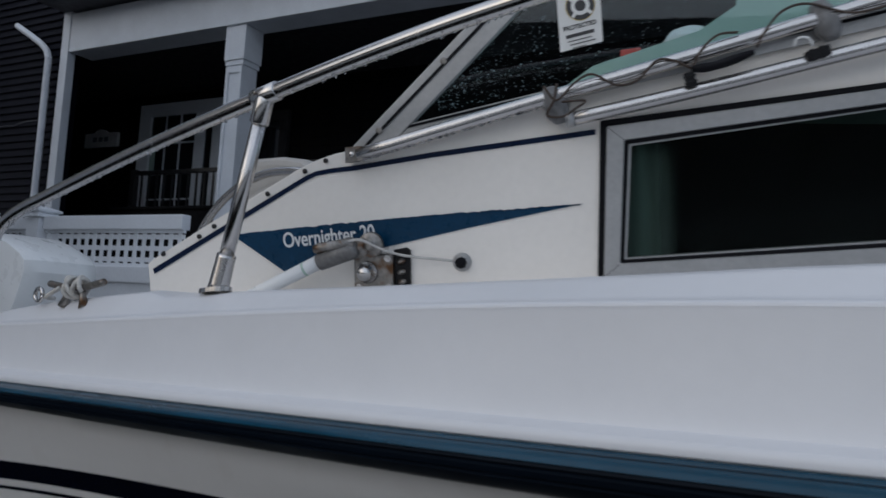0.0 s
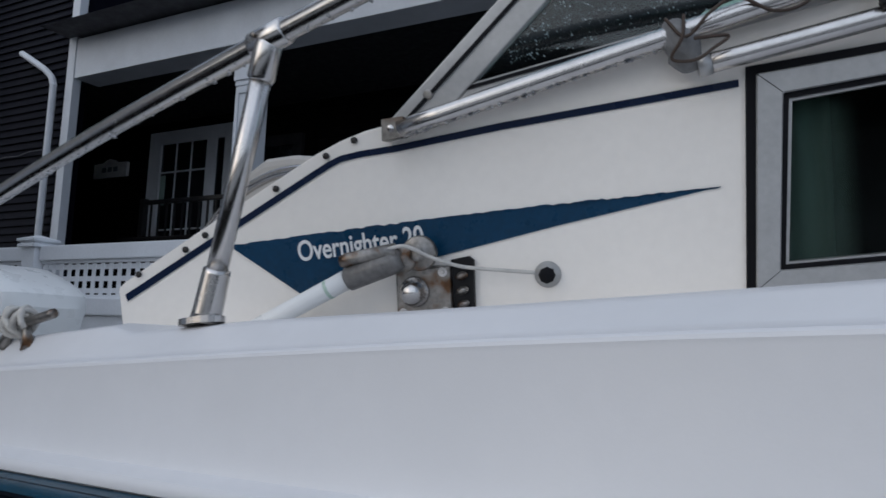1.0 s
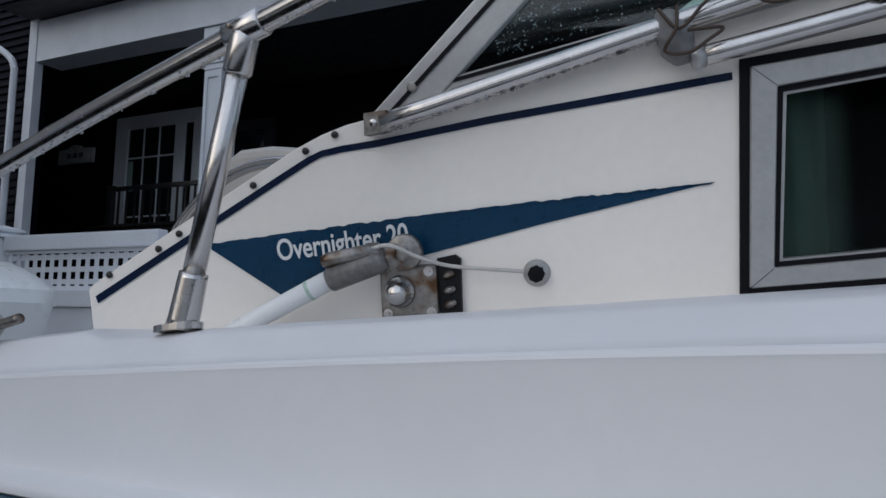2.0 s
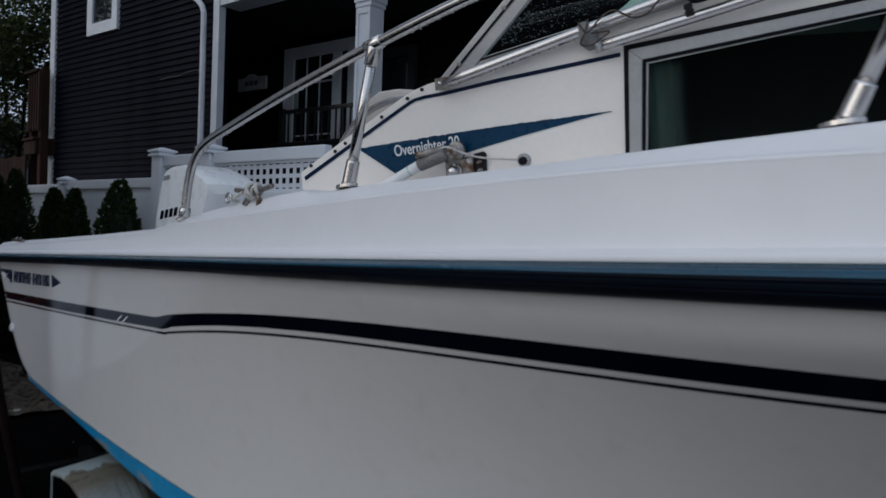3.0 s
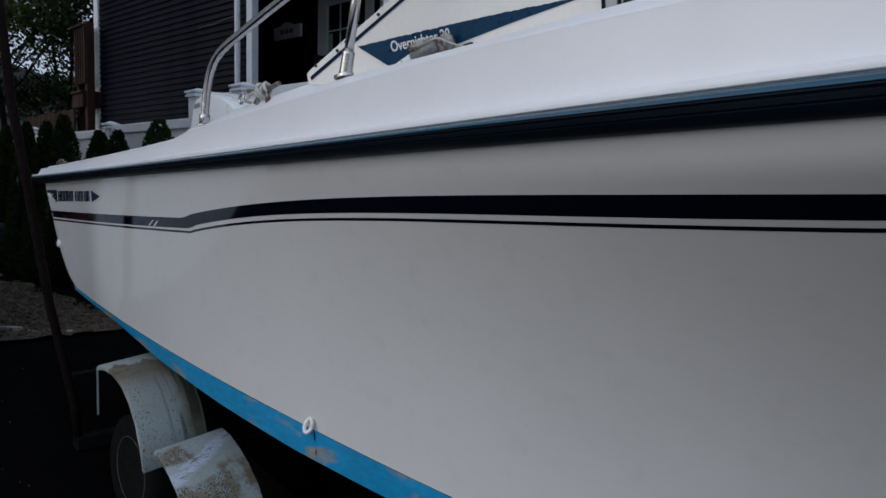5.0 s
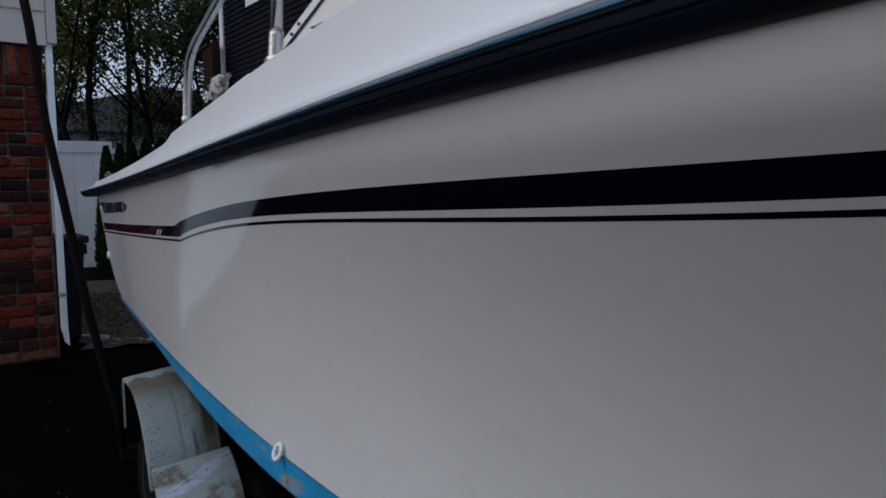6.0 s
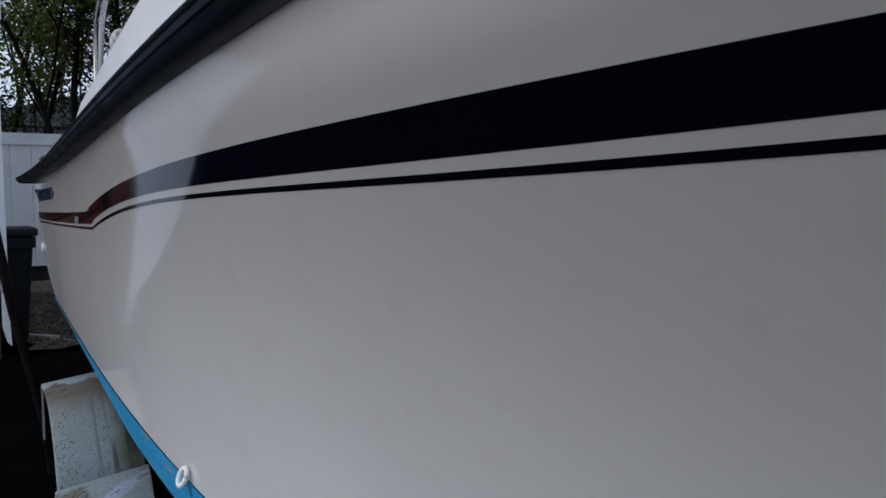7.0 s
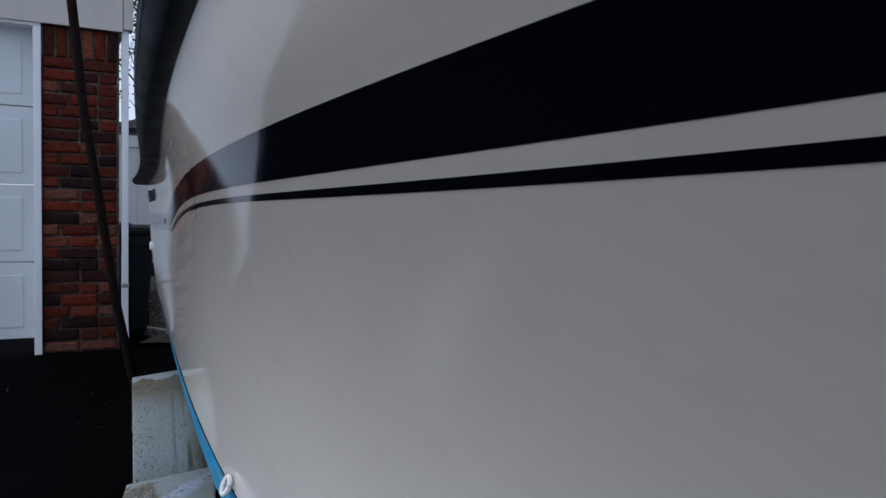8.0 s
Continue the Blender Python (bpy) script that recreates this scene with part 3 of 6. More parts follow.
def bpart(name, chunk, mat, label="", parent=None, smooth=False, tidy=True):
    me = mesh_of(name, [BO @ Vector(p) for p in chunk[0]], chunk[1], mat, smooth)
    if tidy:
        fix(me)
    return part(name, me, parent or boat, label)


def sharp(ob, deg=35):
    """Smooth shading that keeps folds sharper than deg."""
    ob.data.polygons.foreach_set("use_smooth", [True] * len(ob.data.polygons))
    bm = bmesh.new()
    bm.from_mesh(ob.data)
    for e in bm.edges:
        if len(e.link_faces) == 2 and e.calc_face_angle(0) > radians(deg):
            e.smooth = False
    bm.to_mesh(ob.data)
    bm.free()
    return ob


def stations(a, b, step=0.05):
    n = max(2, int(round((b - a) / step)) + 1)
    return [a + (b - a) * i / (n - 1) for i in range(n)]


def build_hull():
    sts = [STERN + d for d in (0, 0.002, 0.006, 0.012, 0.02, 0.03, 0.042)] + stations(STERN + 0.06, BOW)

    def raked(s, z):
        """Station s carried to the transom's rake at height z."""
        return s + (stern_x(z) - STERN) * max(0.0, (-2.3 - s) / (-2.3 - STERN))

    def at(s, z):
        x = raked(s, z)
        return (x, hull_y(x, z), z)

    def meet(line, s):
        z = line(s)
        for _ in range(4):
            z = line(raked(s, z))
        return z

    side, paint, under = [], [], []
    for s in sts:
        zb, zt = meet(blue_top, s), rail_low(s)
        zt = max(zt, zb + 0.05)
        row = [at(s, zb + (zt - zb) * k / 26) for k in range(27)]
        side.append(row + [(row[-1][0], row[-1][1] - 0.006, zt + 0.004), (row[-1][0], rail_top(s)[0] + 0.02, zt + 0.012)])
        zl = blue_low(raked(s, zb))
        (x0, y0, _), (x1, y1, _) = at(s, zb), at(s, zl)
        paint.append([(x0, y0 - 0.004, zb), (x0, y0 + 0.001, (zb + zl) / 2), (x1, y1 + 0.014, zl)])
        yl = y1 + 0.014
        under.append([(x1, yl, zl), (x1, yl + 0.06, zl - 0.012), (x1, (yl + YC) / 2, zl - 0.14), (x1, YC, zl - 0.28)])
    star = grid(side)
    stern = side[0]
    n = len(stern)
    tv = stern + [(x + 0.004, 2 * YC - y, z) for x, y, z in stern]
    tf = [(i, i + 1, n + i + 1, n + i) for i in range(n - 1)]
    hull = sharp(bpart("hull", join(star, mirror(star), (tv, tf)), gelcoat, "glossy white fibreglass topsides"), 40)
    sharp(bpart("bottom_paint", grid(paint), bottomblue, "scuffed bright blue bottom paint along the chine", hull), 40)
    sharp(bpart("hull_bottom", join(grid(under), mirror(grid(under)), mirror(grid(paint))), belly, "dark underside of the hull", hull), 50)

    def band(lo, hi, a, b, out=0.0012):
        rows = []
        for x in stations(a, b, 0.03):
            zl, zh = lo(x), hi(x)
            rows.append([(x, hull_y(x, zl + (zh - zl) * k / 6) - out, zl + (zh - zl) * k / 6) for k in range(7)])
        return grid(rows)

    bpart("wide_stripe", band(stripe_b, stripe_a, -3.50, 2.2), navy, "wide navy hull stripe", hull, smooth=True)
    bpart("thin_stripe", band(lambda x: stripe_c(x) - 0.0045, lambda x: stripe_c(x) + 0.0045, -3.50, 2.2), navy, "thin navy hull pinstripe", hull, smooth=True)
    return hull


hull = build_hull()


def build_deck():
    sts = stations(STERN - 0.02, BOW + 0.02)
    rows = [deck_row(x) for x in sts]
    star = grid(rows)
    deck = sharp(bpart("deck", join(star, mirror(star)), deckcoat, "white moulded deck and gunwale"), 24)
    # inside of the cockpit
    inner = [r[-1] for r in rows if r[0][0] <= -1.1]
    lining = grid([[p, (p[0], p[1] + 0.03, p[2] - 0.05), (p[0], p[1] + 0.08, 0.72), (p[0], YC, 0.70)] for p in inner])
    bpart("cockpit_lining", join(lining, mirror(lining)), deckcoat, "white cockpit sides and floor", smooth=False)
    x0, r0 = sts[0], rows[0]
    cap = [(x0, y, z) for _, y, z in r0]
    n = len(cap)
    tv = cap + [(x0 - 0.0, 2 * YC - y, z) for _, y, z in cap]
    bpart("transom_top", (tv, [(i, i + 1, n + i + 1, n + i) for i in range(n - 1)]), deckcoat, "white transom top")
    prof = []
    for x in stations(STERN - 0.045, BOW + 0.03, 0.04):
        y, z = rail_top(x)
        zl = rail_low(x)
        h = z - zl
        yl = hull_y(min(max(x, STERN), BOW), zl) - 0.002
        prof.append([(x, y + 0.02, z), (x, y + 0.004, z - 0.001), (x, y - 0.014, z - 0.08 * h), (x, y - 0.026, z - 0.24 * h), (x, y - 0.031, z - 0.38 * h),
                     (x, y - 0.0265, z - 0.43 * h), (x, y - 0.0305, z - 0.49 * h), (x, y - 0.028, z - 0.62 * h), (x, y - 0.0235, z - 0.66 * h), (x, y - 0.0265, z - 0.71 * h),
                     (x, y - 0.016, z - 0.93 * h), (x, y - 0.002, z - 1.03 * h), (x, yl, z - 1.03 * h), (x, yl + 0.012, z - 1.0 * h)])
    rail = join(grid(prof), ([p for p in prof[0]], [tuple(range(len(prof[0])))]))
    body = sharp(bpart("rub_rail", join(rail, mirror(rail)), railshaded, "ribbed navy vinyl rub rail, blackened for the shade on its underside"), 30)
    rows = []
    for r in prof:
        a, b = Vector(r[1]), Vector(r[3]).lerp(Vector(r[4]), 0.5)
        out = Vector((0, -0.0025, 0.0012))
        rows.append([a + out * 0.2] + [a.lerp(b, k / 6) + out + Vector((0, -0.007 * math.sin(math.pi * k / 6), 0)) for k in range(7)] + [b + out * 0.2])
    ins = grid(rows)
    sharp(bpart("rail_insert", join(ins, mirror(ins)), railblue, "glossy teal blue rail insert", body), 40)


build_deck()


# ---- cabin side, its window and the windshield ----
def torn(line, n):
    """Points along a line of corners with a peeling, ragged edge."""
    rr, out = random.Random(19), []
    for k in range(1, n):
        u = k / n * (len(line) - 1)
        i = min(int(u), len(line) - 2)
        (x0, z0), (x1, z1) = line[i], line[i + 1]
        s = u - i
        out.append((x0 + (x1 - x0) * s + rr.uniform(-0.0008, 0.0008), z0 + (z1 - z0) * s - rr.choice((0, 0, 0.0006, 0.0012, 0.0028)) * (0.5 + 0.5 * (k < 70))))
    return out


def build_cabin():
    top = [(-1.17, 1.500), (-1.155, 1.512), (-0.989, 1.612), (-0.776, 1.736), (-0.732, 1.757), (-0.69, 1.772), (-0.642, 1.783), (-0.544, 1.812), (-0.03, 1.938), (0.42, 2.043), (0.80, 2.130)]
    low = [(x, 1.400 + (x + 1.17) * 0.0945) for x in (0.80, 0.5, 0.2, -0.1281, -0.5, -0.9, -1.17)]
    win = [(-0.114, 1.844), (0.72, 1.965), (0.72, 1.595), (-0.129, 1.511)]
    # the side with the window's opening cut through: a ring of quads between outline and opening
    def sheet(out):
        pts = [on_cabin(x, z, out) for x, z in top + low] + [on_cabin(x, z, out) for x, z in win]
        return pts
    nt, nl = len(top), len(low)
    tl = nt + nl
    a, b, c, d = tl, tl + 1, tl + 2, tl + 3          # window corners: aft top, fore top, fore low, aft low
    # indices: top 0..nt-1 (aft to fore), low nt.. (fore to aft)
    faces = [(0, 1, 2, 3, 4, 5, 6, 7, a, d, nt + 3, nt + 4, nt + 5, nt + 6)]
    faces += [(7, 8, b, a), (8, 9, 10, b), (10, nt, c, b), (nt, nt + 1, nt + 2, nt + 3, d, c)]
    front, back = sheet(0.0), sheet(-0.035)
    n = len(front)
    ring = list(range(tl))
    fs = faces + [tuple(reversed([i + n for i in f])) for f in faces]
    fs += [(ring[i], ring[(i + 1) % tl], ring[(i + 1) % tl] + n, ring[i] + n) for i in range(tl)]
    fs += [(p, p + n, q + n, q) for p, q in ((a, b), (b, c), (c, d), (d, a))]
    side = (front + back, fs)
    cabin = bpart("cabin_side", side, cabcoat, "white fibreglass cabin side sloping down aft")
    bv = cabin.modifiers.new("soft_edge", "BEVEL")
    bv.width, bv.segments, bv.limit_method, bv.angle_limit = 0.006, 2, "ANGLE", radians(40)
    bpart("cabin_side", mirror(side), cabcoat, "white fibreglass cabin side")
    # bulkhead, fore roof and fore end close the cabin
    roof_edge = [(x, cabin_y(x, z) + 0.005, z - 0.01) for x, z in top[6:]]
    roof = grid([[p, (p[0], (p[1] + YC) / 2, p[2] + 0.02), (p[0], YC, p[2] + 0.03)] for p in roof_edge[1:]])
    bpart("cabin_roof", join(roof, mirror(roof)), cabcoat, "white cabin roof")
    p, q = on_cabin(-0.60, 1.77, -0.04), on_cabin(-0.60, 1.35, -0.04)
    bpart("cabin_bulkhead", grid([[p, (p[0], 2 * YC - p[1], p[2])], [(q[0], q[1], 0.75), (q[0], 2 * YC - q[1], 0.75)]]), seafoam, "pale bulkhead behind the cabin")
    p, q = on_cabin(0.80, 2.12), on_cabin(0.80, 1.58)
    bpart("cabin_front", grid([[p, (p[0], 2 * YC - p[1], p[2])], [q, (q[0], 2 * YC - q[1], q[2])]]), cabcoat, "white cabin front")

    # decals
    lo_line = [(-1.157, 1.486), (-0.991, 1.584), (-0.778, 1.709), (-0.757, 1.721), (-0.734, 1.731), (-0.70, 1.738), (-0.639, 1.746), (-0.469, 1.777), (-0.285, 1.805), (-0.128, 1.829)]
    wid = [0.0125, 0.0115, 0.0105, 0.0105, 0.0105, 0.0105, 0.011, 0.0115, 0.0115, 0.011]
    rows = []
    for (x, z), w in zip(lo_line, wid):
        slope = 0.8 if x < -0.75 else 0.25
        rows.append([on_cabin(x + w * slope * 0.35 if x < -0.75 else x, z - (w if x < -0.75 else w) * 0.5 - 0.004, 0.0022), on_cabin(x, z + w * 0.5 - 0.004, 0.0022)])
    bpart("cabin_pinstripe", grid(rows), stripeblue, "navy pinstripe under the cabin's top edge", cabin)
    wl, wb, wr = (-0.948, 1.580), (-0.823, 1.497), (-0.158, 1.674)
    bpart("wedge_decal", plate([wl, wb, (-0.60, 1.560), (-0.40, 1.614), wr] + torn([wr, (-0.40, 1.650), (-0.70, 1.614), wl], 90), 0.0005, 0.0025), wedgeblue, "long dark blue wedge decal", cabin)
    return cabin


cabin = build_cabin()


def text_mesh(body, size, m, mat, name, parent, label="", depth=0.0006, offset=0.0):
    cu = bpy.data.curves.new(name, "FONT")
    cu.body, cu.size, cu.extrude, cu.offset = body, size, depth, offset
    tmp = new("lettering_curve", cu)
    bpy.context.view_layer.update()
    me = bpy.data.meshes.new_from_object(tmp.evaluated_get(bpy.context.evaluated_depsgraph_get()))
    bpy.data.objects.remove(tmp)
    bpy.data.curves.remove(cu)
    me.transform(m)
    me.materials.clear()
    me.materials.append(mat)
    return part(name, me, parent, label)


def cabin_frame(x, z, out, ax, az):
    """A pose on the cabin's side whose x runs along (ax, az)."""
    p, q = Vector(on_cabin(x, z, out)), Vector(on_cabin(x + ax, z + az, out))
    ex = (q - p).normalized()
    n = Vector(CAB_N).normalized()
    ey = n.cross(ex)
    m = Matrix((ex, ey, n)).transposed().to_4x4()
    return Matrix.Translation(p) @ m


text_mesh("Overnighter 20", 0.0500, BO @ cabin_frame(-0.822, 1.554, 0.003, 1.0, 0.13) @ Matrix.Diagonal((0.735, 1, 1, 1)), lettering, "model_lettering", cabin, "white lettering on the wedge decal", offset=0.0007)


def build_window():
    outer = [(-0.114, 1.844), (0.72, 1.965), (0.72, 1.595), (-0.129, 1.511)]

    def inset(d, dz=None):
        dz = d if dz is None else dz
        (x0, z0), (x1, z1), (x2, z2), (x3, z3) = outer
        return [(x0 + d, z0 - dz * 0.93), (x1 - d, z1 - dz), (x2 - d, z2 + dz), (x3 + d, z3 + dz)]

    def ring(a, b, lo, hi):
        f, g = [on_cabin(*p, hi) for p in a], [on_cabin(*p, hi) for p in b]
        f2, g2 = [on_cabin(*p, lo) for p in a], [on_cabin(*p, lo) for p in b]
        v = f + g + f2 + g2
        fs = []
        for i in range(4):
            j = (i + 1) % 4
            fs += [(i, j, 4 + j, 4 + i), (8 + j, 8 + i, 12 + i, 12 + j), (i, 8 + i, 8 + j, j), (4 + i, 4 + j, 12 + j, 12 + i)]
        return v, fs

    w = bpart("cabin_window", ring(inset(-0.004), inset(0.0085), -0.02, 0.006), rubber, "black rubber seal round the window")
    fr = bpart("window_frame", ring(inset(0.0085), inset(0.042, 0.039), -0.03, 0.012), alloy, "matt aluminium window frame", w)
    bv = fr.modifiers.new("edge", "BEVEL")
    bv.width, bv.segments = 0.002, 1
    bpart("window_channel", ring(inset(0.042, 0.039), inset(0.0505, 0.047), -0.03, 0.002), rubber, "black glazing channel", w)
    bpart("sash", ring(inset(0.0505, 0.047), inset(0.0555, 0.0505), -0.03, -0.002), alloy, "thin aluminium sash", w)
    for (x0, z0), (x1, z1) in list(zip(inset(0.0095), inset(0.041, 0.038)))[::3]:
        bpart("mitre_joint", plate([(x0 - 0.0007, z0), (x0 + 0.0007, z0), (x1 + 0.0007, z1), (x1 - 0.0007, z1)], 0.0115, 0.0124), rubber, "", fr)
    pane = bpart("pane", plate(inset(0.0545, 0.050), -0.022, -0.017), pane_dark, "dark tinted window pane", w)
    pane.visible_shadow = False
    bpart("mullion", plate([(0.514, 1.925), (0.546, 1.930), (0.546, 1.590), (0.514, 1.586)], -0.032, -0.0235), rubber, "black mullion between the panes", w)
    cur = grid([[(x, cabin_y(x, z) + 0.040 + 0.004 * math.sin(i * 0.9), z) for z in (1.50, 1.66, 1.84)] for i, x in enumerate([-0.082 + 0.005 * k for k in range(28)])])
    tagged(part("curtain", mesh_of("curtain", *cur, edgefadecurtain, True)), "pale green curtain inside the cabin window", "curtain")


build_window()
# a near-black sheet behind the pane stands in for the cabin's inner shade
sharp(bpart("cabin_lining", grid([[(x, cabin_y(x, 1.6) + 0.16 + 0.02 * math.sin(3 * x), z) for z in (1.15, 1.5, 1.9 + 0.1 * x)] for x in (-0.55, -0.3, 0.0, 0.3, 0.6, 0.78)]), cabinshade, "dark sheet standing in for the unlit inside of the cabin", cabin), 40)


def build_windshield():
    bar = [(-0.646, 1.784), (-0.566, 1.782), (-0.328, 2.018), (0.02, 2.362), (-0.06, 2.366), (-0.401, 2.025)]
    ws = bpart("windshield_post", plate(bar, -0.006, 0.016), alloy, "raked aluminium windshield post")
    bv = ws.modifiers.new("edge", "BEVEL")
    bv.width, bv.segments = 0.003, 2
    bpart("post_ridge", plate([(-0.618, 1.787), (-0.610, 1.787), (-0.02, 2.366), (-0.028, 2.366)], 0.016, 0.020), rubber, "dark groove along the post", ws)
    for x, z in ((-0.578, 1.825), (-0.430, 1.973), (-0.30, 2.103)):
        m = cabin_frame(x, z, 0.016, 1, 0)
        bpart("screw", lathe([(0.0085, 0), (0.0085, 0.003), (0.006, 0.005), (0.0025, 0.0052)], 12, m), dullsteel, "", ws)
    sill = [(-0.56, 1.800), (-0.03, 1.928), (0.42, 2.033), (0.75, 2.11), (0.75, 2.145), (0.42, 2.066), (-0.03, 1.957), (-0.545, 1.832)]
    bpart("windshield_sill", plate(sill, -0.01, 0.012), alloy, "aluminium windshield sill", ws)
    gasket = [(-0.552, 1.822), (-0.03, 1.948), (0.42, 2.056), (0.42, 2.062), (-0.03, 1.954), (-0.55, 1.828)]
    bpart("sill_gasket", plate(gasket, 0.012, 0.0145), rubber, "black gasket line on the sill", ws)
    glass = [(-0.53, 1.838), (-0.03, 1.956), (0.42, 2.064), (0.42, 2.36), (0.01, 2.36), (-0.335, 2.018)]
    g = bpart("windshield_pane", plate(glass, -0.001, 0.004), pane_clear, "rain-spotted side windshield pane", ws)
    g.visible_shadow = False
    # sticker on the glass
    st = bpart("sticker", plate([(-0.196, 2.10), (-0.192, 1.989), (-0.108, 2.010), (-0.111, 2.121)], 0.0045, 0.0055), paperwhite, "white safety sticker with a round emblem", ws)
    m0 = cabin_frame(-0.150, 2.083, 0.006, 1.0, 0.24)
    for name, rad, h, ink in (("emblem_ring", 0.031, 0.0003, inkgold), ("emblem", 0.0295, 0.0006, inkgrey), ("emblem_field", 0.0195, 0.0009, paperwhite), ("emblem_hub", 0.0115, 0.0012, inkgrey)):
        bpart(name, lathe([(rad, 0), (rad, h)], 22, m0), ink, "", st)
    for k in range(4):
        bpart("emblem_lug", moved(box((0.0185, -0.0035, 0), (0.0285, 0.0035, 0.0010)), m0 @ Matrix.Rotation(radians(45 + 90 * k), 4, "Z")), paperwhite, "", st)
    text_mesh("PROTECTED", 0.0125, BO @ cabin_frame(-0.184, 2.031, 0.006, 1.0, 0.24), inkgrey, "sticker_text", st, offset=0.0003)
    for k, (wd, h) in enumerate(((0.060, 0.0070), (0.050, 0.0018), (0.054, 0.0018), (0.030, 0.0018))):
        mm = cabin_frame(-0.180 + 0.004 * k, 2.019 - 0.0065 * k - (0.003 if k else 0), 0.006, 1.0, 0.24)
        bpart("text_bar", moved(box((0, -h / 2, 0), (wd, h / 2, 0.0005)), mm), inkgrey, "", st)
    r = random.Random(7)
    drops = []
    for _ in range(1700):
        x = r.uniform(-0.45, 0.40)
        zlo, zhi = 1.845 + 0.24 * (x + 0.53), min(2.33, 2.018 + 1.0 * (x + 0.335) - 0.01)
        if zhi <= zlo or r.random() < 0.35 * (x > 0.05):
            continue
        z = r.uniform(zlo, zhi)
        s = 0.0004 + 0.0011 * r.random() ** 2
        m = cabin_frame(x, z, 0.004, 1, 0) @ Matrix.Diagonal((s, s * r.uniform(0.9, 1.5), s * 0.7, 1))
        drops.append(moved(([(1, 0, 0), (0, 1, 0), (-1, 0, 0), (0, -1, 0), (0, 0, 1)], [(0, 1, 4), (1, 2, 4), (2, 3, 4), (3, 0, 4), (3, 2, 1, 0)]), m))
    v, f = join(*drops)
    tagged(part("raindrops", mesh_of("raindrops", v, f, raindrop)), "raindrops on the windshield pane", "raindrops", kind="stuff")
    # front panes, meeting on the centre line
    y0 = cabin_y(0.42, 2.2)
    front = grid([[(0.42, y0, 2.07), (0.42, y0 + 0.01, 2.36)], [(0.56, (y0 + YC) / 2, 2.11), (0.50, (y0 + YC) / 2, 2.40)], [(0.62, YC, 2.13), (0.55, YC, 2.42)]])
    fp = bpart("front_pane", join(front, mirror(front)), pane_clear, "front windshield pane", ws, tidy=False)
    fp.visible_shadow = False
    bpart("top_frame", tube([(-0.03, cabin_y(-0.03, 2.36), 2.365), (0.42, y0 + 0.01, 2.365), (0.50, (y0 + YC) / 2, 2.405), (0.55, YC, 2.425), (0.50, (3 * YC - y0) / 2, 2.405), (0.42, 2 * YC - y0 - 0.01, 2.365), (-0.03, 2 * YC - cabin_y(-0.03, 2.36), 2.365)], 0.012, 8), alloy, "aluminium windshield top rail", ws)
    port = mirror(plate(bar, -0.006, 0.016))
    bpart("windshield_post", port, alloy, "raked aluminium windshield post")
    pg = bpart("windshield_pane", mirror(plate(glass, -0.001, 0.004)), pane_clear, "side windshield pane")
    pg.visible_shadow = False


build_windshield()


def build_dash():
    d = thing("helm_console", "pale green moulded helm console with a red switch", "console", (-0.05, 2.45, 1.85))
    T = Matrix.Translation((0.05, -2.45, -1.85))

    def dp(name, chunk, mat, label=""):
        return part(name, fix(mesh_of(name, *moved(chunk, T), mat)), d, label)

    dp("console_body", prism([(-0.35, 1.9), (-0.33, 2.010), (-0.24, 2.066), (0.02, 2.118), (0.10, 2.165), (0.13, 2.36), (0.42, 2.40), (0.42, 1.9)], lambda x, z: (x, 2.33, z), lambda x, z: (x, 3.0, z)), seafoam, "pale green console moulding")
    dp("instrument_cover", moved(lathe([(0.07, 0), (0.068, 0.02), (0.055, 0.042), (0.03, 0.054), (0.004, 0.057)], 20), Matrix.Translation((-0.02, 2.42, 2.105))), whiteplastic, "white rounded instrument cover")
    dp("switch", box((-0.175, 2.345, 2.078), (-0.125, 2.385, 2.104), 0.004), redplastic, "red switch")


build_dash()


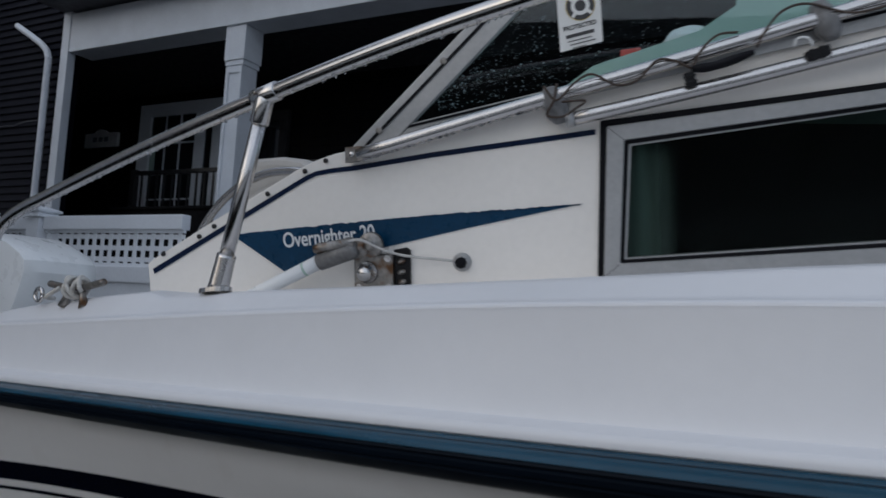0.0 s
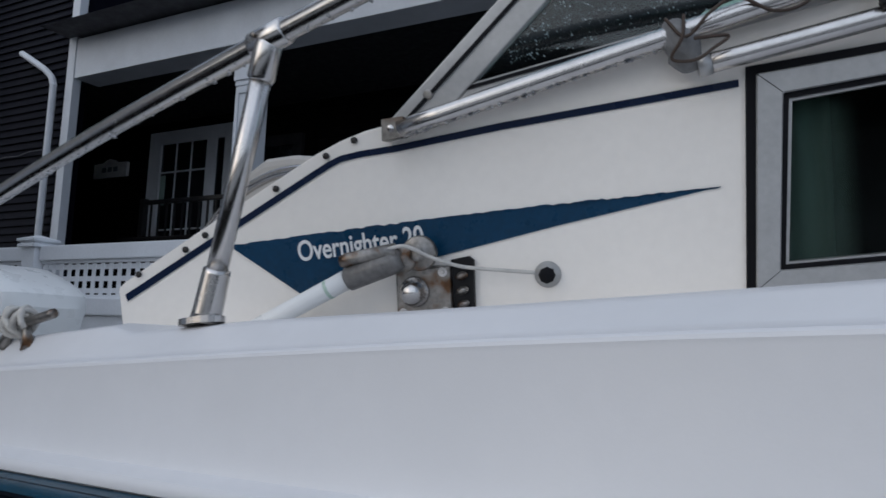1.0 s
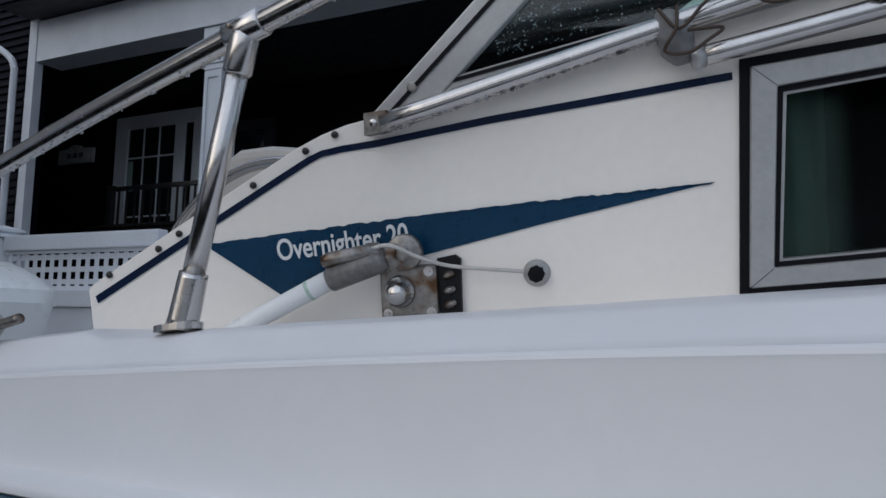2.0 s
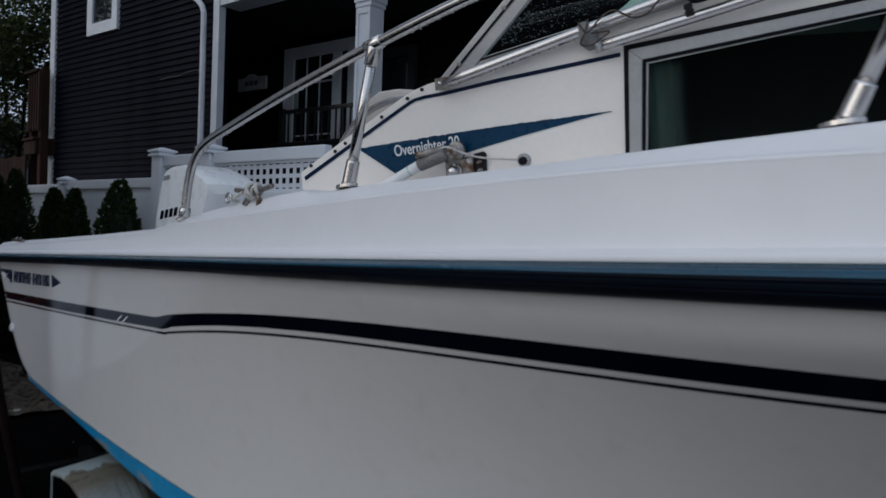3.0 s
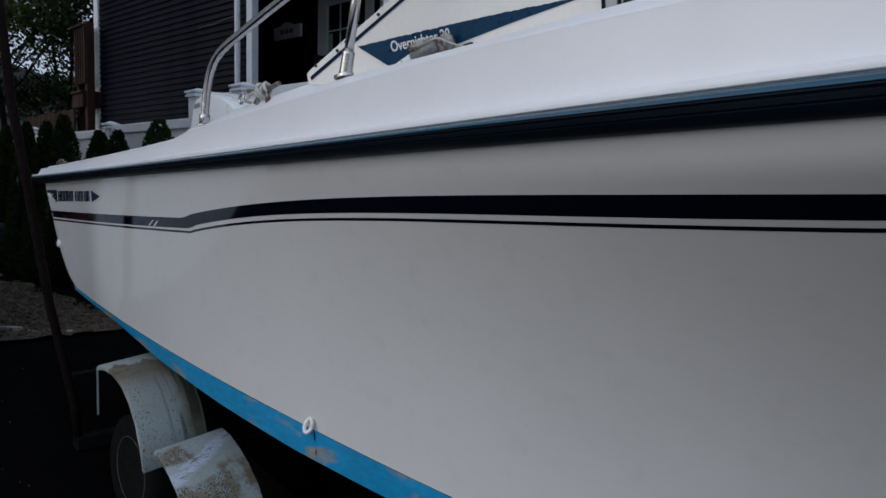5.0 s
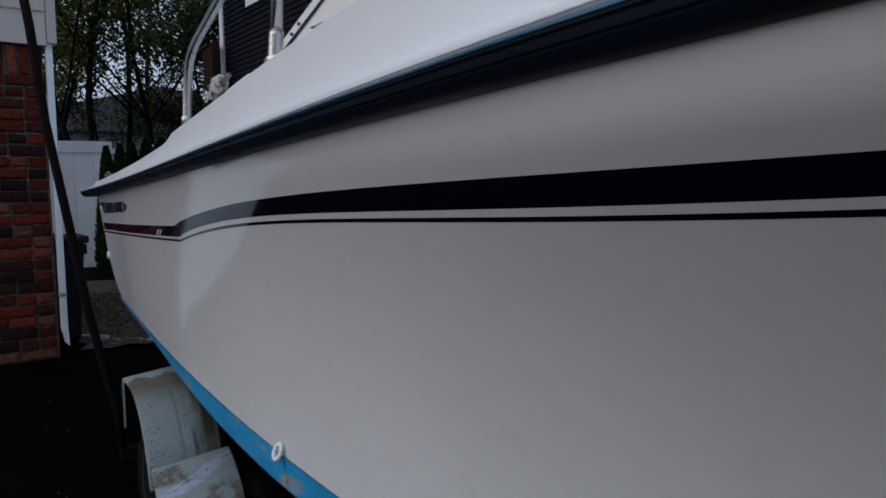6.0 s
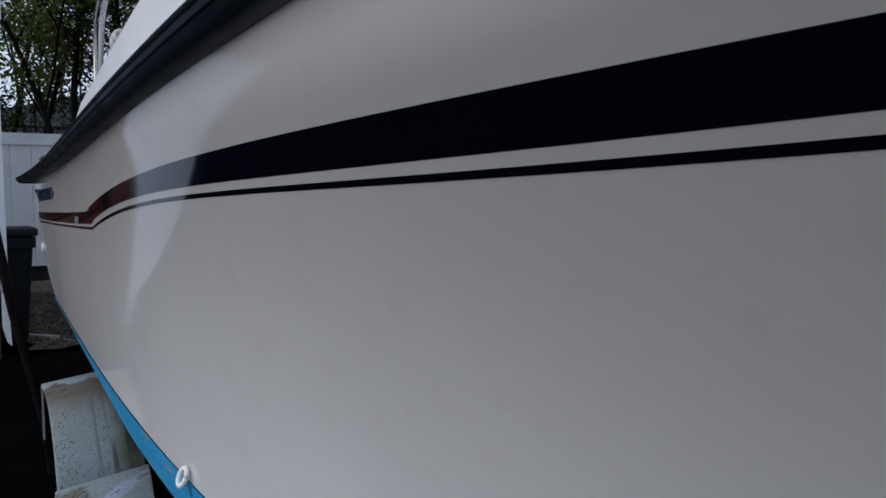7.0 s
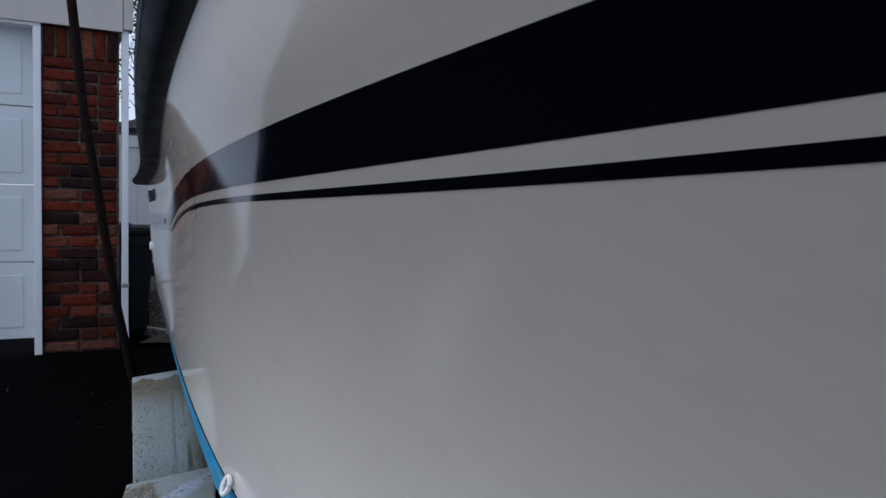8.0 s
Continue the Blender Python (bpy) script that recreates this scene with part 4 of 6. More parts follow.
# ---- fittings on the boat ----
def build_rail():
    """The grab rail along the gunwale, bent down to the deck aft, on stanchions."""
    ry = 1.64
    line = [(-1.708, ry, 1.33), (-1.698, ry, 1.406), (-1.683, ry, 1.476), (-1.656, ry, 1.538), (-1.608, ry, 1.588), (-1.530, ry, 1.625), (-1.390, ry, 1.664), (-1.072, ry, 1.748), (-0.666, ry, 1.840),
            (-0.367, ry, 1.899), (-0.131, ry, 1.936), (0.21, ry, 1.975), (0.60, ry + 0.03, 2.000), (1.0, ry + 0.10, 2.015), (1.5, ry + 0.24, 2.03), (2.1, ry + 0.52, 2.04)]
    rail = bpart("grab_rail", tube(smooth_path(line, 6), 0.0160, 16), steel, "bent stainless steel grab rail, wet with rain", smooth=True)
    bpart("rail_foot", lathe([(0.021, 0), (0.021, 0.05), (0.0195, 0.054), (0.0160, 0.055)], 16, Matrix.Translation((-1.710, ry, 1.320)) @ Matrix.Rotation(radians(6), 4, "Y")), steel, "stainless rail foot", rail, smooth=True)
    bpart("rail_foot_plate", lathe([(0.030, 0), (0.030, 0.004), (0.018, 0.010)], 18, Matrix.Translation((-1.710, ry, 1.328))), steel, "", rail)
    for bx, by, bz, tx, ty, tz in ((-0.775, ry + 0.012, 1.441, -0.668, ry, 1.840), (0.545, ry + 0.085, 1.537, 0.745, ry + 0.053, 2.006)):
        a, b = Vector((bx, by, bz)), Vector((tx, ty, tz))
        d = (b - a).normalized()
        st = bpart("stanchion", tube([a + d * 0.05, b - d * 0.012], 0.0155, 16), steel, "stainless steel rail stanchion", smooth=True)
        bpart("stanchion_socket", tube([a, a + d * 0.012, a + d * 0.070, a + d * 0.076, a + d * 0.077], [0.0235, 0.0215, 0.0200, 0.0195, 0.0155], 16), steel, "stainless socket", st, smooth=True)
        bpart("base_plate", prism([(math.cos(t) * 0.040, math.sin(t) * 0.027) for t in [2 * math.pi * k / 20 for k in range(20)]],
                                  lambda x, y: (bx + x - 0.008, by + y, bz + 0.003 + x * 0.12), lambda x, y: (bx + x - 0.008, by + y, bz - 0.006 + x * 0.12)), steel, "", st)
        bpart("tee_sleeve", tube([b - d * 0.062, b - d * 0.058, b - d * 0.012, b], [0.0165, 0.0200, 0.0200, 0.0180], 16), steel, "", st, smooth=True)
        e = Vector((1, 0, 0.21)).normalized()
        bpart("tee_collar", tube([b - e * 0.034, b - e * 0.031, b + e * 0.031, b + e * 0.034], [0.0165, 0.0200, 0.0200, 0.0165], 16), steel, "stainless tee fitting", st, smooth=True)
        bpart("set_screw", lathe([(0.004, 0), (0.004, 0.004), (0.001, 0.005)], 8, Matrix.Translation((b.x - 0.012, b.y - 0.0195, b.z)) @ Matrix.Rotation(radians(90), 4, "X")), dullsteel, "", st)
    r = random.Random(3)
    drops = []
    pts = smooth_path(line, 12)[40:160]
    for _ in range(600):
        p = r.choice(pts)
        s = r.uniform(0.0011, 0.0026)
        a = r.uniform(-0.35, 0.6)
        m = Matrix.Translation((p[0] + r.uniform(-0.02, 0.02), p[1] - 0.0158 * math.sin(a), p[2] - 0.0162 * math.cos(a))) @ Matrix.Diagonal((s, s, s * 1.15, 1))
        drops.append(moved(lathe([(0.1, -1), (0.8, -0.55), (1, 0), (0.8, 0.55), (0.1, 1)], 8), m))
    tagged(part("rail_drops", mesh_of("rail_drops", *join(*drops), dropglass, True)), "raindrops hanging along the grab rail", "raindrops", kind="stuff")


build_rail()


def build_cleat():
    c = thing("cleat", "stainless steel horn cleat on the gunwale", "cleat", (-1.235, 1.628, 1.396))
    horn = tube(smooth_path([(-0.105, 0, 0.040), (-0.07, 0, 0.036), (-0.03, 0, 0.033), (0.03, 0, 0.035), (0.07, 0, 0.042), (0.108, 0, 0.050)], 5), 0.0085, 10)
    part("horn", mesh_of("horn", *horn, dullsteel, True), c, "weathered steel horn")
    for x in (-0.032, 0.032):
        part("leg", mesh_of("leg", *tube([(x * 1.3, 0, -0.012), (x, 0, 0.012), (x * 0.8, 0, 0.034)], [0.014, 0.008, 0.0085], 10), dullsteel, True), c)
    rope = thing("rope", "pale mooring rope wound round the cleat", "rope", (-1.235, 1.628, 1.396))
    coil = []
    for k in range(64):
        a = k * 0.46
        coil.append((-0.030 + 0.060 * (k / 64) + 0.020 * math.sin(a * 0.7), 0.020 * math.cos(a), 0.034 + 0.020 * math.sin(a) + 0.006 * math.sin(a * 0.31)))
    part("rope_coil", mesh_of("rope_coil", *tube(coil, 0.0055, 7), ropewhite, True), rope)
    part("rope_tail", mesh_of("rope_tail", *tube(smooth_path([(-0.05, -0.01, 0.03), (-0.10, -0.005, 0.012), (-0.135, 0.01, 0.006), (-0.15, 0.04, 0.004)], 5), 0.0055, 7), ropewhite, True), rope)
    chock = thing("bow_chock", "small stainless fairlead ring on the gunwale", "fairlead", (-1.375, 1.622, 1.395))
    ring = [(0.016 * math.cos(t), 0, 0.012 + 0.016 * math.sin(t)) for t in [2 * math.pi * k / 18 for k in range(19)]]
    part("ring", mesh_of("ring", *tube(ring, 0.005, 8), steel, True), chock)
    stern = thing("stern_chock", "small weathered steel chock set in the gunwale's aft corner", "fairlead", (-3.36, 1.61, silhouette(-3.36) + 0.002))
    part("chock_base", mesh_of("chock_base", *box((-0.045, -0.014, -0.008), (0.045, 0.014, 0.006), 0.004), dullsteel), stern)
    for x in (-0.030, 0.030):
        part("chock_horn", mesh_of("chock_horn", *tube([(x, 0, 0.002), (x * 1.05, 0, 0.010), (x * 0.55, 0, 0.015)], [0.008, 0.006, 0.004], 8), dullsteel, True), stern)


build_cleat()


def build_antenna():
    """A ratchet mount bolted to the cabin side, with the laid-down antenna and its cable."""
    T = Matrix.Translation(Vector(on_cabin(-0.61, 1.51))).inverted()
    a = thing("antenna_mount", "weathered steel ratchet antenna mount with a laid-down white antenna", "antenna", on_cabin(-0.61, 1.51))

    def ap(name, chunk, mat, label="", smooth=False, parent=None):
        return part(name, fix(mesh_of(name, *moved(chunk, T), mat, smooth)), parent or a, label)

    pl = [(-0.655, 1.462), (-0.565, 1.467), (-0.563, 1.551), (-0.652, 1.548)]
    bp = ap("base_plate", plate(pl, 0.0, 0.020), dullsteel, "stained steel base plate")
    bv = bp.modifiers.new("edge", "BEVEL")
    bv.width, bv.segments = 0.004, 2
    ap("side_block", plate([(-0.563, 1.469), (-0.531, 1.471), (-0.527, 1.560), (-0.535, 1.566), (-0.563, 1.560)], 0.0, 0.010), blackplastic, "black backing block")
    for z in (1.489, 1.511, 1.535):
        ap("wing_nut", lathe([(0.007, 0), (0.0085, 0.006), (0.005, 0.012), (0.002, 0.014)], 10, cabin_frame(-0.547, z, 0.010, 1, 0.4) @ Matrix.Diagonal((1.3, 0.8, 1, 1))), dullsteel)
    for x, z in ((-0.643, 1.473), (-0.575, 1.477), (-0.575, 1.541)):
        ap("bolt", lathe([(0.008, 0), (0.008, 0.003), (0.0035, 0.0032), (0.003, 0.006), (0.0005, 0.006)], 12, cabin_frame(x, z, 0.020, 1, 0)), steel)
    ap("knob", lathe([(0.024, 0), (0.026, 0.004), (0.024, 0.008), (0.018, 0.013), (0.0175, 0.030), (0.012, 0.036), (0.001, 0.038)], 20, cabin_frame(-0.622, 1.508, 0.020, 1, 0)), steel, "polished round knob", True)
    ap("ratchet_wheel", lathe([(0.026, 0), (0.029, 0.003), (0.029, 0.015), (0.026, 0.018), (0.012, 0.018), (0.012, 0.028), (0.004, 0.030)], 22, cabin_frame(-0.606, 1.572, 0.026, 1, 0)), dullsteel, "rusty ratchet wheel", True)
    ap("ratchet_wheel", lathe([(0.020, 0), (0.022, 0.003), (0.022, 0.011), (0.012, 0.012), (0.006, 0.020)], 18, cabin_frame(-0.630, 1.563, 0.034, 1, 0)), dullsteel, "", True)
    b0, b1 = Vector(on_cabin(-0.638, 1.578, 0.055)), Vector(on_cabin(-0.728, 1.559, 0.060))
    ap("lever", tube([b1, b1 + (b0 - b1) * 0.1, b0], [0.009, 0.0125, 0.0125], 8), dullsteel, "pitted lever arm", True)
    p0, p1, p2 = Vector(on_cabin(-0.632, 1.564, 0.050)), Vector(on_cabin(-0.722, 1.529, 0.055)), Vector(on_cabin(-0.915, 1.428, 0.060))
    ap("ferrule", tube([p0, p0.lerp(p1, 0.12), p1 + (p0 - p1) * 0.05, p1], [0.015, 0.0205, 0.0205, 0.0165], 16), ferrulegrey, "grey ferrule", True)
    ant = ap("antenna", tube([p1, p1.lerp(p2, 0.98), p2], [0.0168, 0.0155, 0.0135], 16), whiteplastic, "white fibreglass antenna lying aft", True)
    e = (p2 - p1).normalized()
    q = p1.lerp(p2, 0.14)
    ap("label_band", tube([q, q + e * 0.006], 0.0170, 16, cap=False), seafoam, "faded green print ring", False, ant)
    ap("cable", tube(smooth_path([on_cabin(-0.655, 1.578, 0.062), on_cabin(-0.62, 1.585, 0.066), on_cabin(-0.585, 1.566, 0.045), on_cabin(-0.545, 1.551, 0.026), on_cabin(-0.49, 1.546, 0.024), on_cabin(-0.432, 1.5425, 0.022)], 6), 0.0032, 8), cablegrey, "dull white coaxial cable", True)
    g = thing("cable_gland", "black rubber cable gland in the cabin side", "cable gland", on_cabin(-0.415, 1.538))
    T = Matrix.Translation(Vector(on_cabin(-0.415, 1.538))).inverted()
    part("flange", mesh_of("flange", *moved(lathe([(0.0215, 0), (0.0215, 0.003), (0.017, 0.006), (0.013, 0.010), (0.013, 0.014)], 20, cabin_frame(-0.415, 1.538, 0.0, 1, 0)), T), alloy, True), g, "pale grey flange")
    part("gland_nut", mesh_of("gland_nut", *moved(lathe([(0.0135, 0.010), (0.0135, 0.020), (0.009, 0.024), (0.0045, 0.026)], 8, cabin_frame(-0.415, 1.538, 0.0, 1, 0)), T), rubber), g, "black gland nut")


build_antenna()


def build_snaps():
    for x, z in ((-1.126, 1.526), (-1.030, 1.572), (-0.990, 1.598), (-0.852, 1.678), (-0.759, 1.732), (-0.709, 1.757)):
        bpart("snap_button", lathe([(0.0056, 0), (0.0060, 0.004), (0.0036, 0.006), (0.001, 0.0068)], 12, cabin_frame(x, z, 0.0, 1, 0)), snapdark, "small steel canvas snap", cabin)


build_snaps()


def build_poles():
    """Two folded canopy poles lashed along the windshield sill."""
    up = thing("canopy_pole", "long aluminium canopy pole lashed along the windshield sill", "pole", on_cabin(-0.64, 1.766), group="folded canopy poles")
    T = Matrix.Translation(Vector(on_cabin(-0.64, 1.766))).inverted()

    def pp(name, pts, r, mat, owner, t, label=""):
        return part(name, mesh_of(name, *moved(tube(pts, r, 14), t), mat, True), owner, label)

    a = [on_cabin(-0.625, 1.770, 0.030), on_cabin(-0.20, 1.898, 0.030), on_cabin(0.30, 2.045, 0.034), on_cabin(0.78, 2.19, 0.036)]
    pp("tube", smooth_path(a, 6), 0.0158, steel, up, T, "bright wet aluminium tube")
    part("end_bracket", fix(mesh_of("end_bracket", *moved(plate([(-0.652, 1.752), (-0.618, 1.758), (-0.616, 1.790), (-0.650, 1.786)], 0.006, 0.038), T), dullsteel)), up, "square steel end bracket")
    part("bracket_screw", mesh_of("bracket_screw", *moved(lathe([(0.006, 0), (0.006, 0.003), (0.001, 0.005)], 10, cabin_frame(-0.636, 1.771, 0.038, 1, 0)), T), steel), up)
    low = thing("canopy_pole", "short aluminium canopy pole lashed under the longer one", "pole", on_cabin(-0.17, 1.85), group="folded canopy poles")
    T2 = Matrix.Translation(Vector(on_cabin(-0.17, 1.85))).inverted()
    b = [on_cabin(-0.185, 1.846, 0.036), on_cabin(0.10, 1.915, 0.036), on_cabin(0.40, 1.993, 0.038), on_cabin(0.78, 2.09, 0.040)]
    pp("tube", smooth_path(b, 6), 0.0150, steel, low, T2, "bright wet aluminium tube")
    pp("end_cap", [b[0], tuple(Vector(b[0]).lerp(Vector(b[1]), 0.06))], 0.0165, alloy, low, T2)
    r = random.Random(9)
    for x, z in ((-0.205, 1.878), (0.292, 2.036)):
        lash = thing("lashing", "lump of grey tape lashing the two canopy poles", "lashing", on_cabin(x, z, 0.03), group="tape lashings")
        T3 = Matrix.Translation(Vector(on_cabin(x, z, 0.03))).inverted()
        rows = []
        for i in range(9):
            zz = -0.040 + 0.010 * i
            w = 0.026 * (1 - (abs(i - 4) / 5.2) ** 2.4)
            rows.append([(cabin_frame(x, z, 0.030, 1, 0.25) @ Vector((zz * -0.15 + w * math.cos(t) * r.uniform(0.85, 1.12), zz, w * 0.95 * math.sin(t) * r.uniform(0.85, 1.12)))) for t in [2 * math.pi * k / 14 for k in range(14)]])
        v, f = grid(rows, close=True)
        f += [tuple(reversed(range(14))), tuple(range(len(v) - 14, len(v)))]
        part("tape_lump", fix(mesh_of("tape_lump", *moved((v, f), T3), tapegrey, True)), lash)
    wires = [
        [(-0.225, 1.915, 0.045), (-0.20, 1.885, 0.062), (-0.165, 1.92, 0.055), (-0.13, 1.938, 0.050), (-0.085, 1.916, 0.050), (-0.045, 1.925, 0.050), (-0.01, 1.962, 0.050), (0.02, 1.963, 0.052), (0.055, 1.946, 0.054)],
        [(-0.20, 1.92, 0.040), (-0.205, 1.885, 0.063), (-0.22, 1.856, 0.055), (-0.19, 1.852, 0.060), (-0.165, 1.868, 0.058), (-0.145, 1.885, 0.054), (-0.19, 1.882, 0.062)],
        [(0.055, 1.945, 0.054), (0.075, 1.985, 0.050), (0.105, 2.012, 0.045), (0.14, 2.016, 0.044)],
        [(0.17, 1.985, 0.054), (0.185, 2.015, 0.055), (0.215, 2.052, 0.052), (0.26, 2.065, 0.050), (0.33, 2.045, 0.056), (0.40, 2.060, 0.050)],
    ]
    for w in wires:
        ob = part("wire", mesh_of("wire", *tube(smooth_path([on_cabin(*p) for p in w], 6), 0.0026, 7), wirebrown, True))
        tagged(ob, "loose brown electrical wire round the canopy poles", "wire", group="loose wires")
    tape = part("taped_splice", mesh_of("taped_splice", *tube(smooth_path([on_cabin(0.055, 1.945, 0.054), on_cabin(0.10, 1.952, 0.056), on_cabin(0.165, 1.976, 0.056)], 4), [0.006, 0.009, 0.010, 0.0095, 0.009, 0.010, 0.0095, 0.008, 0.005], 8), rubber, True))
    tagged(tape, "black taped wire splice", "wire splice")
    for x, z, s, ang in ((0.052, 1.925, 0.030, -1.35), (0.275, 1.972, 0.045, 0.35)):
        m = cabin_frame(x, z, 0.050, math.cos(ang), math.sin(ang))
        con = part("connector", fix(mesh_of("connector", *moved(join(box((-s / 2, -0.010, -0.008), (s / 2, 0.010, 0.008), 0.002), box((-s * 0.3, -0.012, -0.006), (-s * 0.15, 0.012, 0.010), 0.001), box((s * 0.1, -0.012, -0.006), (s * 0.25, 0.012, 0.010), 0.001)), m), blackplastic)))
        tagged(con, "black plastic wire connector", "connector", group="wire connectors")
    loop = part("cable_loop", mesh_of("cable_loop", *tube(smooth_path([on_cabin(0.235, 1.985, 0.05), on_cabin(0.240, 2.000, 0.055), on_cabin(0.258, 2.000, 0.056), on_cabin(0.266, 1.985, 0.055)], 5), 0.0022, 8), whiteplastic, True))
    tagged(loop, "white cable loop with a red end at the poles", "cable")
    # wet beads hanging under the long pole
    beads = []
    for _ in range(260):
        t = r.uniform(0.02, 0.98)
        p = Vector(a[0]).lerp(Vector(a[1]), t)
        s = r.uniform(0.0018, 0.0042)
        beads.append(moved(lathe([(0.1, -1), (0.8, -0.55), (1, 0), (0.8, 0.55), (0.1, 1)], 7), Matrix.Translation(p + Vector((r.uniform(-0.01, 0.01), -0.002, -0.014))) @ Matrix.Diagonal((s, s, s * 1.2, 1))))
    tagged(part("pole_drops", mesh_of("pole_drops", *join(*beads), dropglass, True)), "raindrops hanging under the canopy pole", "raindrops", kind="stuff")


build_poles()


def build_seat():
    s = thing("helm_chair", "beige upholstered helm seat with a bent chrome back rail", "seat", (-1.35, 2.35, 0.75))
    T = Matrix.Translation((1.35, -2.35, -0.75))
    back = [(-1.46, 1.46), (-1.48, 1.76), (-1.45, 1.865), (-1.38, 1.895), (-1.28, 1.895), (-1.18, 1.880), (-1.13, 1.850), (-1.11, 1.76), (-1.11, 1.46)]
    ob = part("backrest", fix(mesh_of("backrest", *moved(prism(back, lambda x, z: (x, 2.30, z), lambda x, z: (x, 2.42, z)), T), vinylbeige)), s, "beige padded backrest")
    bv = ob.modifiers.new("soft", "BEVEL")
    bv.width, bv.segments = 0.03, 3
    part("seat_cushion", mesh_of("seat_cushion", *moved(box((-1.56, 2.0, 1.22), (-1.12, 2.45, 1.34), 0.03), T), vinylbeige), s, "beige cushion")
    part("pedestal", mesh_of("pedestal", *moved(lathe([(0.14, 0), (0.06, 0.03), (0.05, 0.60), (0.12, 0.66)], 16, Matrix.Translation((-1.37, 2.25, 0.74))), T), whiteplastic, True), s, "white pedestal")
    rail = smooth_path([(-1.56, 2.22, 1.46), (-1.55, 2.22, 1.57), (-1.49, 2.22, 1.68), (-1.39, 2.22, 1.765), (-1.26, 2.22, 1.815), (-1.13, 2.22, 1.82), (-1.04, 2.22, 1.80)], 6)
    part("back_rail", mesh_of("back_rail", *moved(tube(rail, 0.013, 12), T), steel, True), s, "bent chrome rail")
    rail2 = [(x + 0.02, y + 0.03, z - 0.05) for x, y, z in rail]
    part("rail_padding", mesh_of("rail_padding", *moved(tube(rail2, 0.022, 12), T), vinylbeige, True), s, "padded rail sleeve")


build_seat()


def build_motor():
    m = thing("outboard_motor", "white outboard motor with dark lettering bars on the transom", "outboard motor", (-3.62, YC, 0.5))
    T = Matrix.Translation((3.62, -YC, -0.5))
    side = [(-3.58, 1.18), (-3.555, 1.34), (-3.490, 1.580), (-3.455, 1.640), (-3.370, 1.672), (-3.250, 1.680), (-3.110, 1.640), (-2.990, 1.590), (-2.940, 1.555), (-2.930, 1.500), (-2.990, 1.350), (-3.110, 1.150)]

    def slab(y, inset):
        cx, cz = sum(p[0] for p in side) / len(side), sum(p[1] for p in side) / len(side)
        return [(cx + (x - cx) * (1 - inset), y, cz + (z - cz) * (1 - inset)) for x, z in side]

    rows = [slab(y, k) for y, k in ((YC - 0.205, 0.16), (YC - 0.200, 0.06), (YC - 0.175, 0.015), (YC - 0.12, 0.0), (YC + 0.08, 0.0), (YC + 0.13, 0.015), (YC + 0.155, 0.06), (YC + 0.160, 0.16))]
    v, f = grid(rows, close=True)
    n = len(side)
    f += [tuple(reversed(range(n))), tuple(range(len(v) - n, len(v)))]
    cowl = sharp(part("cowl", fix(mesh_of("cowl", *moved((v, f), T), whiteplastic)), m, "smooth white engine cowl"), 30)
    part("cowl_vent", fix(mesh_of("cowl_vent", *moved(prism([(-3.44, 1.585), (-3.36, 1.595), (-3.36, 1.615), (-3.43, 1.610)], lambda x, z: (x, YC - 0.212, z), lambda x, z: (x, YC - 0.19, z)), T), alloy)), cowl, "small grey vent")
    for k in range(4):
        x, z = -3.475 + 0.055 * k, 1.345 + 0.007 * k
        part("lettering_bar", fix(mesh_of("lettering_bar", *moved(prism([(x, z), (x + 0.036, z + 0.004), (x + 0.048, z + 0.056), (x + 0.013, z + 0.052)], lambda a, b: (a, YC - 0.2085, b), lambda a, b: (a, YC - 0.198, b)), T), navy)), cowl, "dark bar of illegible lettering")
    part("mid_section", mesh_of("mid_section", *moved(tube([(-3.25, YC, 1.25), (-3.60, YC, 0.95), (-3.95, YC, 0.62)], [0.13, 0.11, 0.08], 14), T), whiteplastic, True), m, "white leg tilted up")
    part("lower_unit", mesh_of("lower_unit", *moved(tube([(-3.93, YC, 0.65), (-4.10, YC, 0.48), (-4.22, YC, 0.36)], [0.07, 0.06, 0.045], 12), T), whiteplastic, True), m, "white lower unit")
    part("clamp_bracket", mesh_of("clamp_bracket", *moved(box((-3.57, YC - 0.14, 0.72), (-3.44, YC + 0.14, 1.12), 0.015), T), blackplastic), m, "black transom bracket")


build_motor()


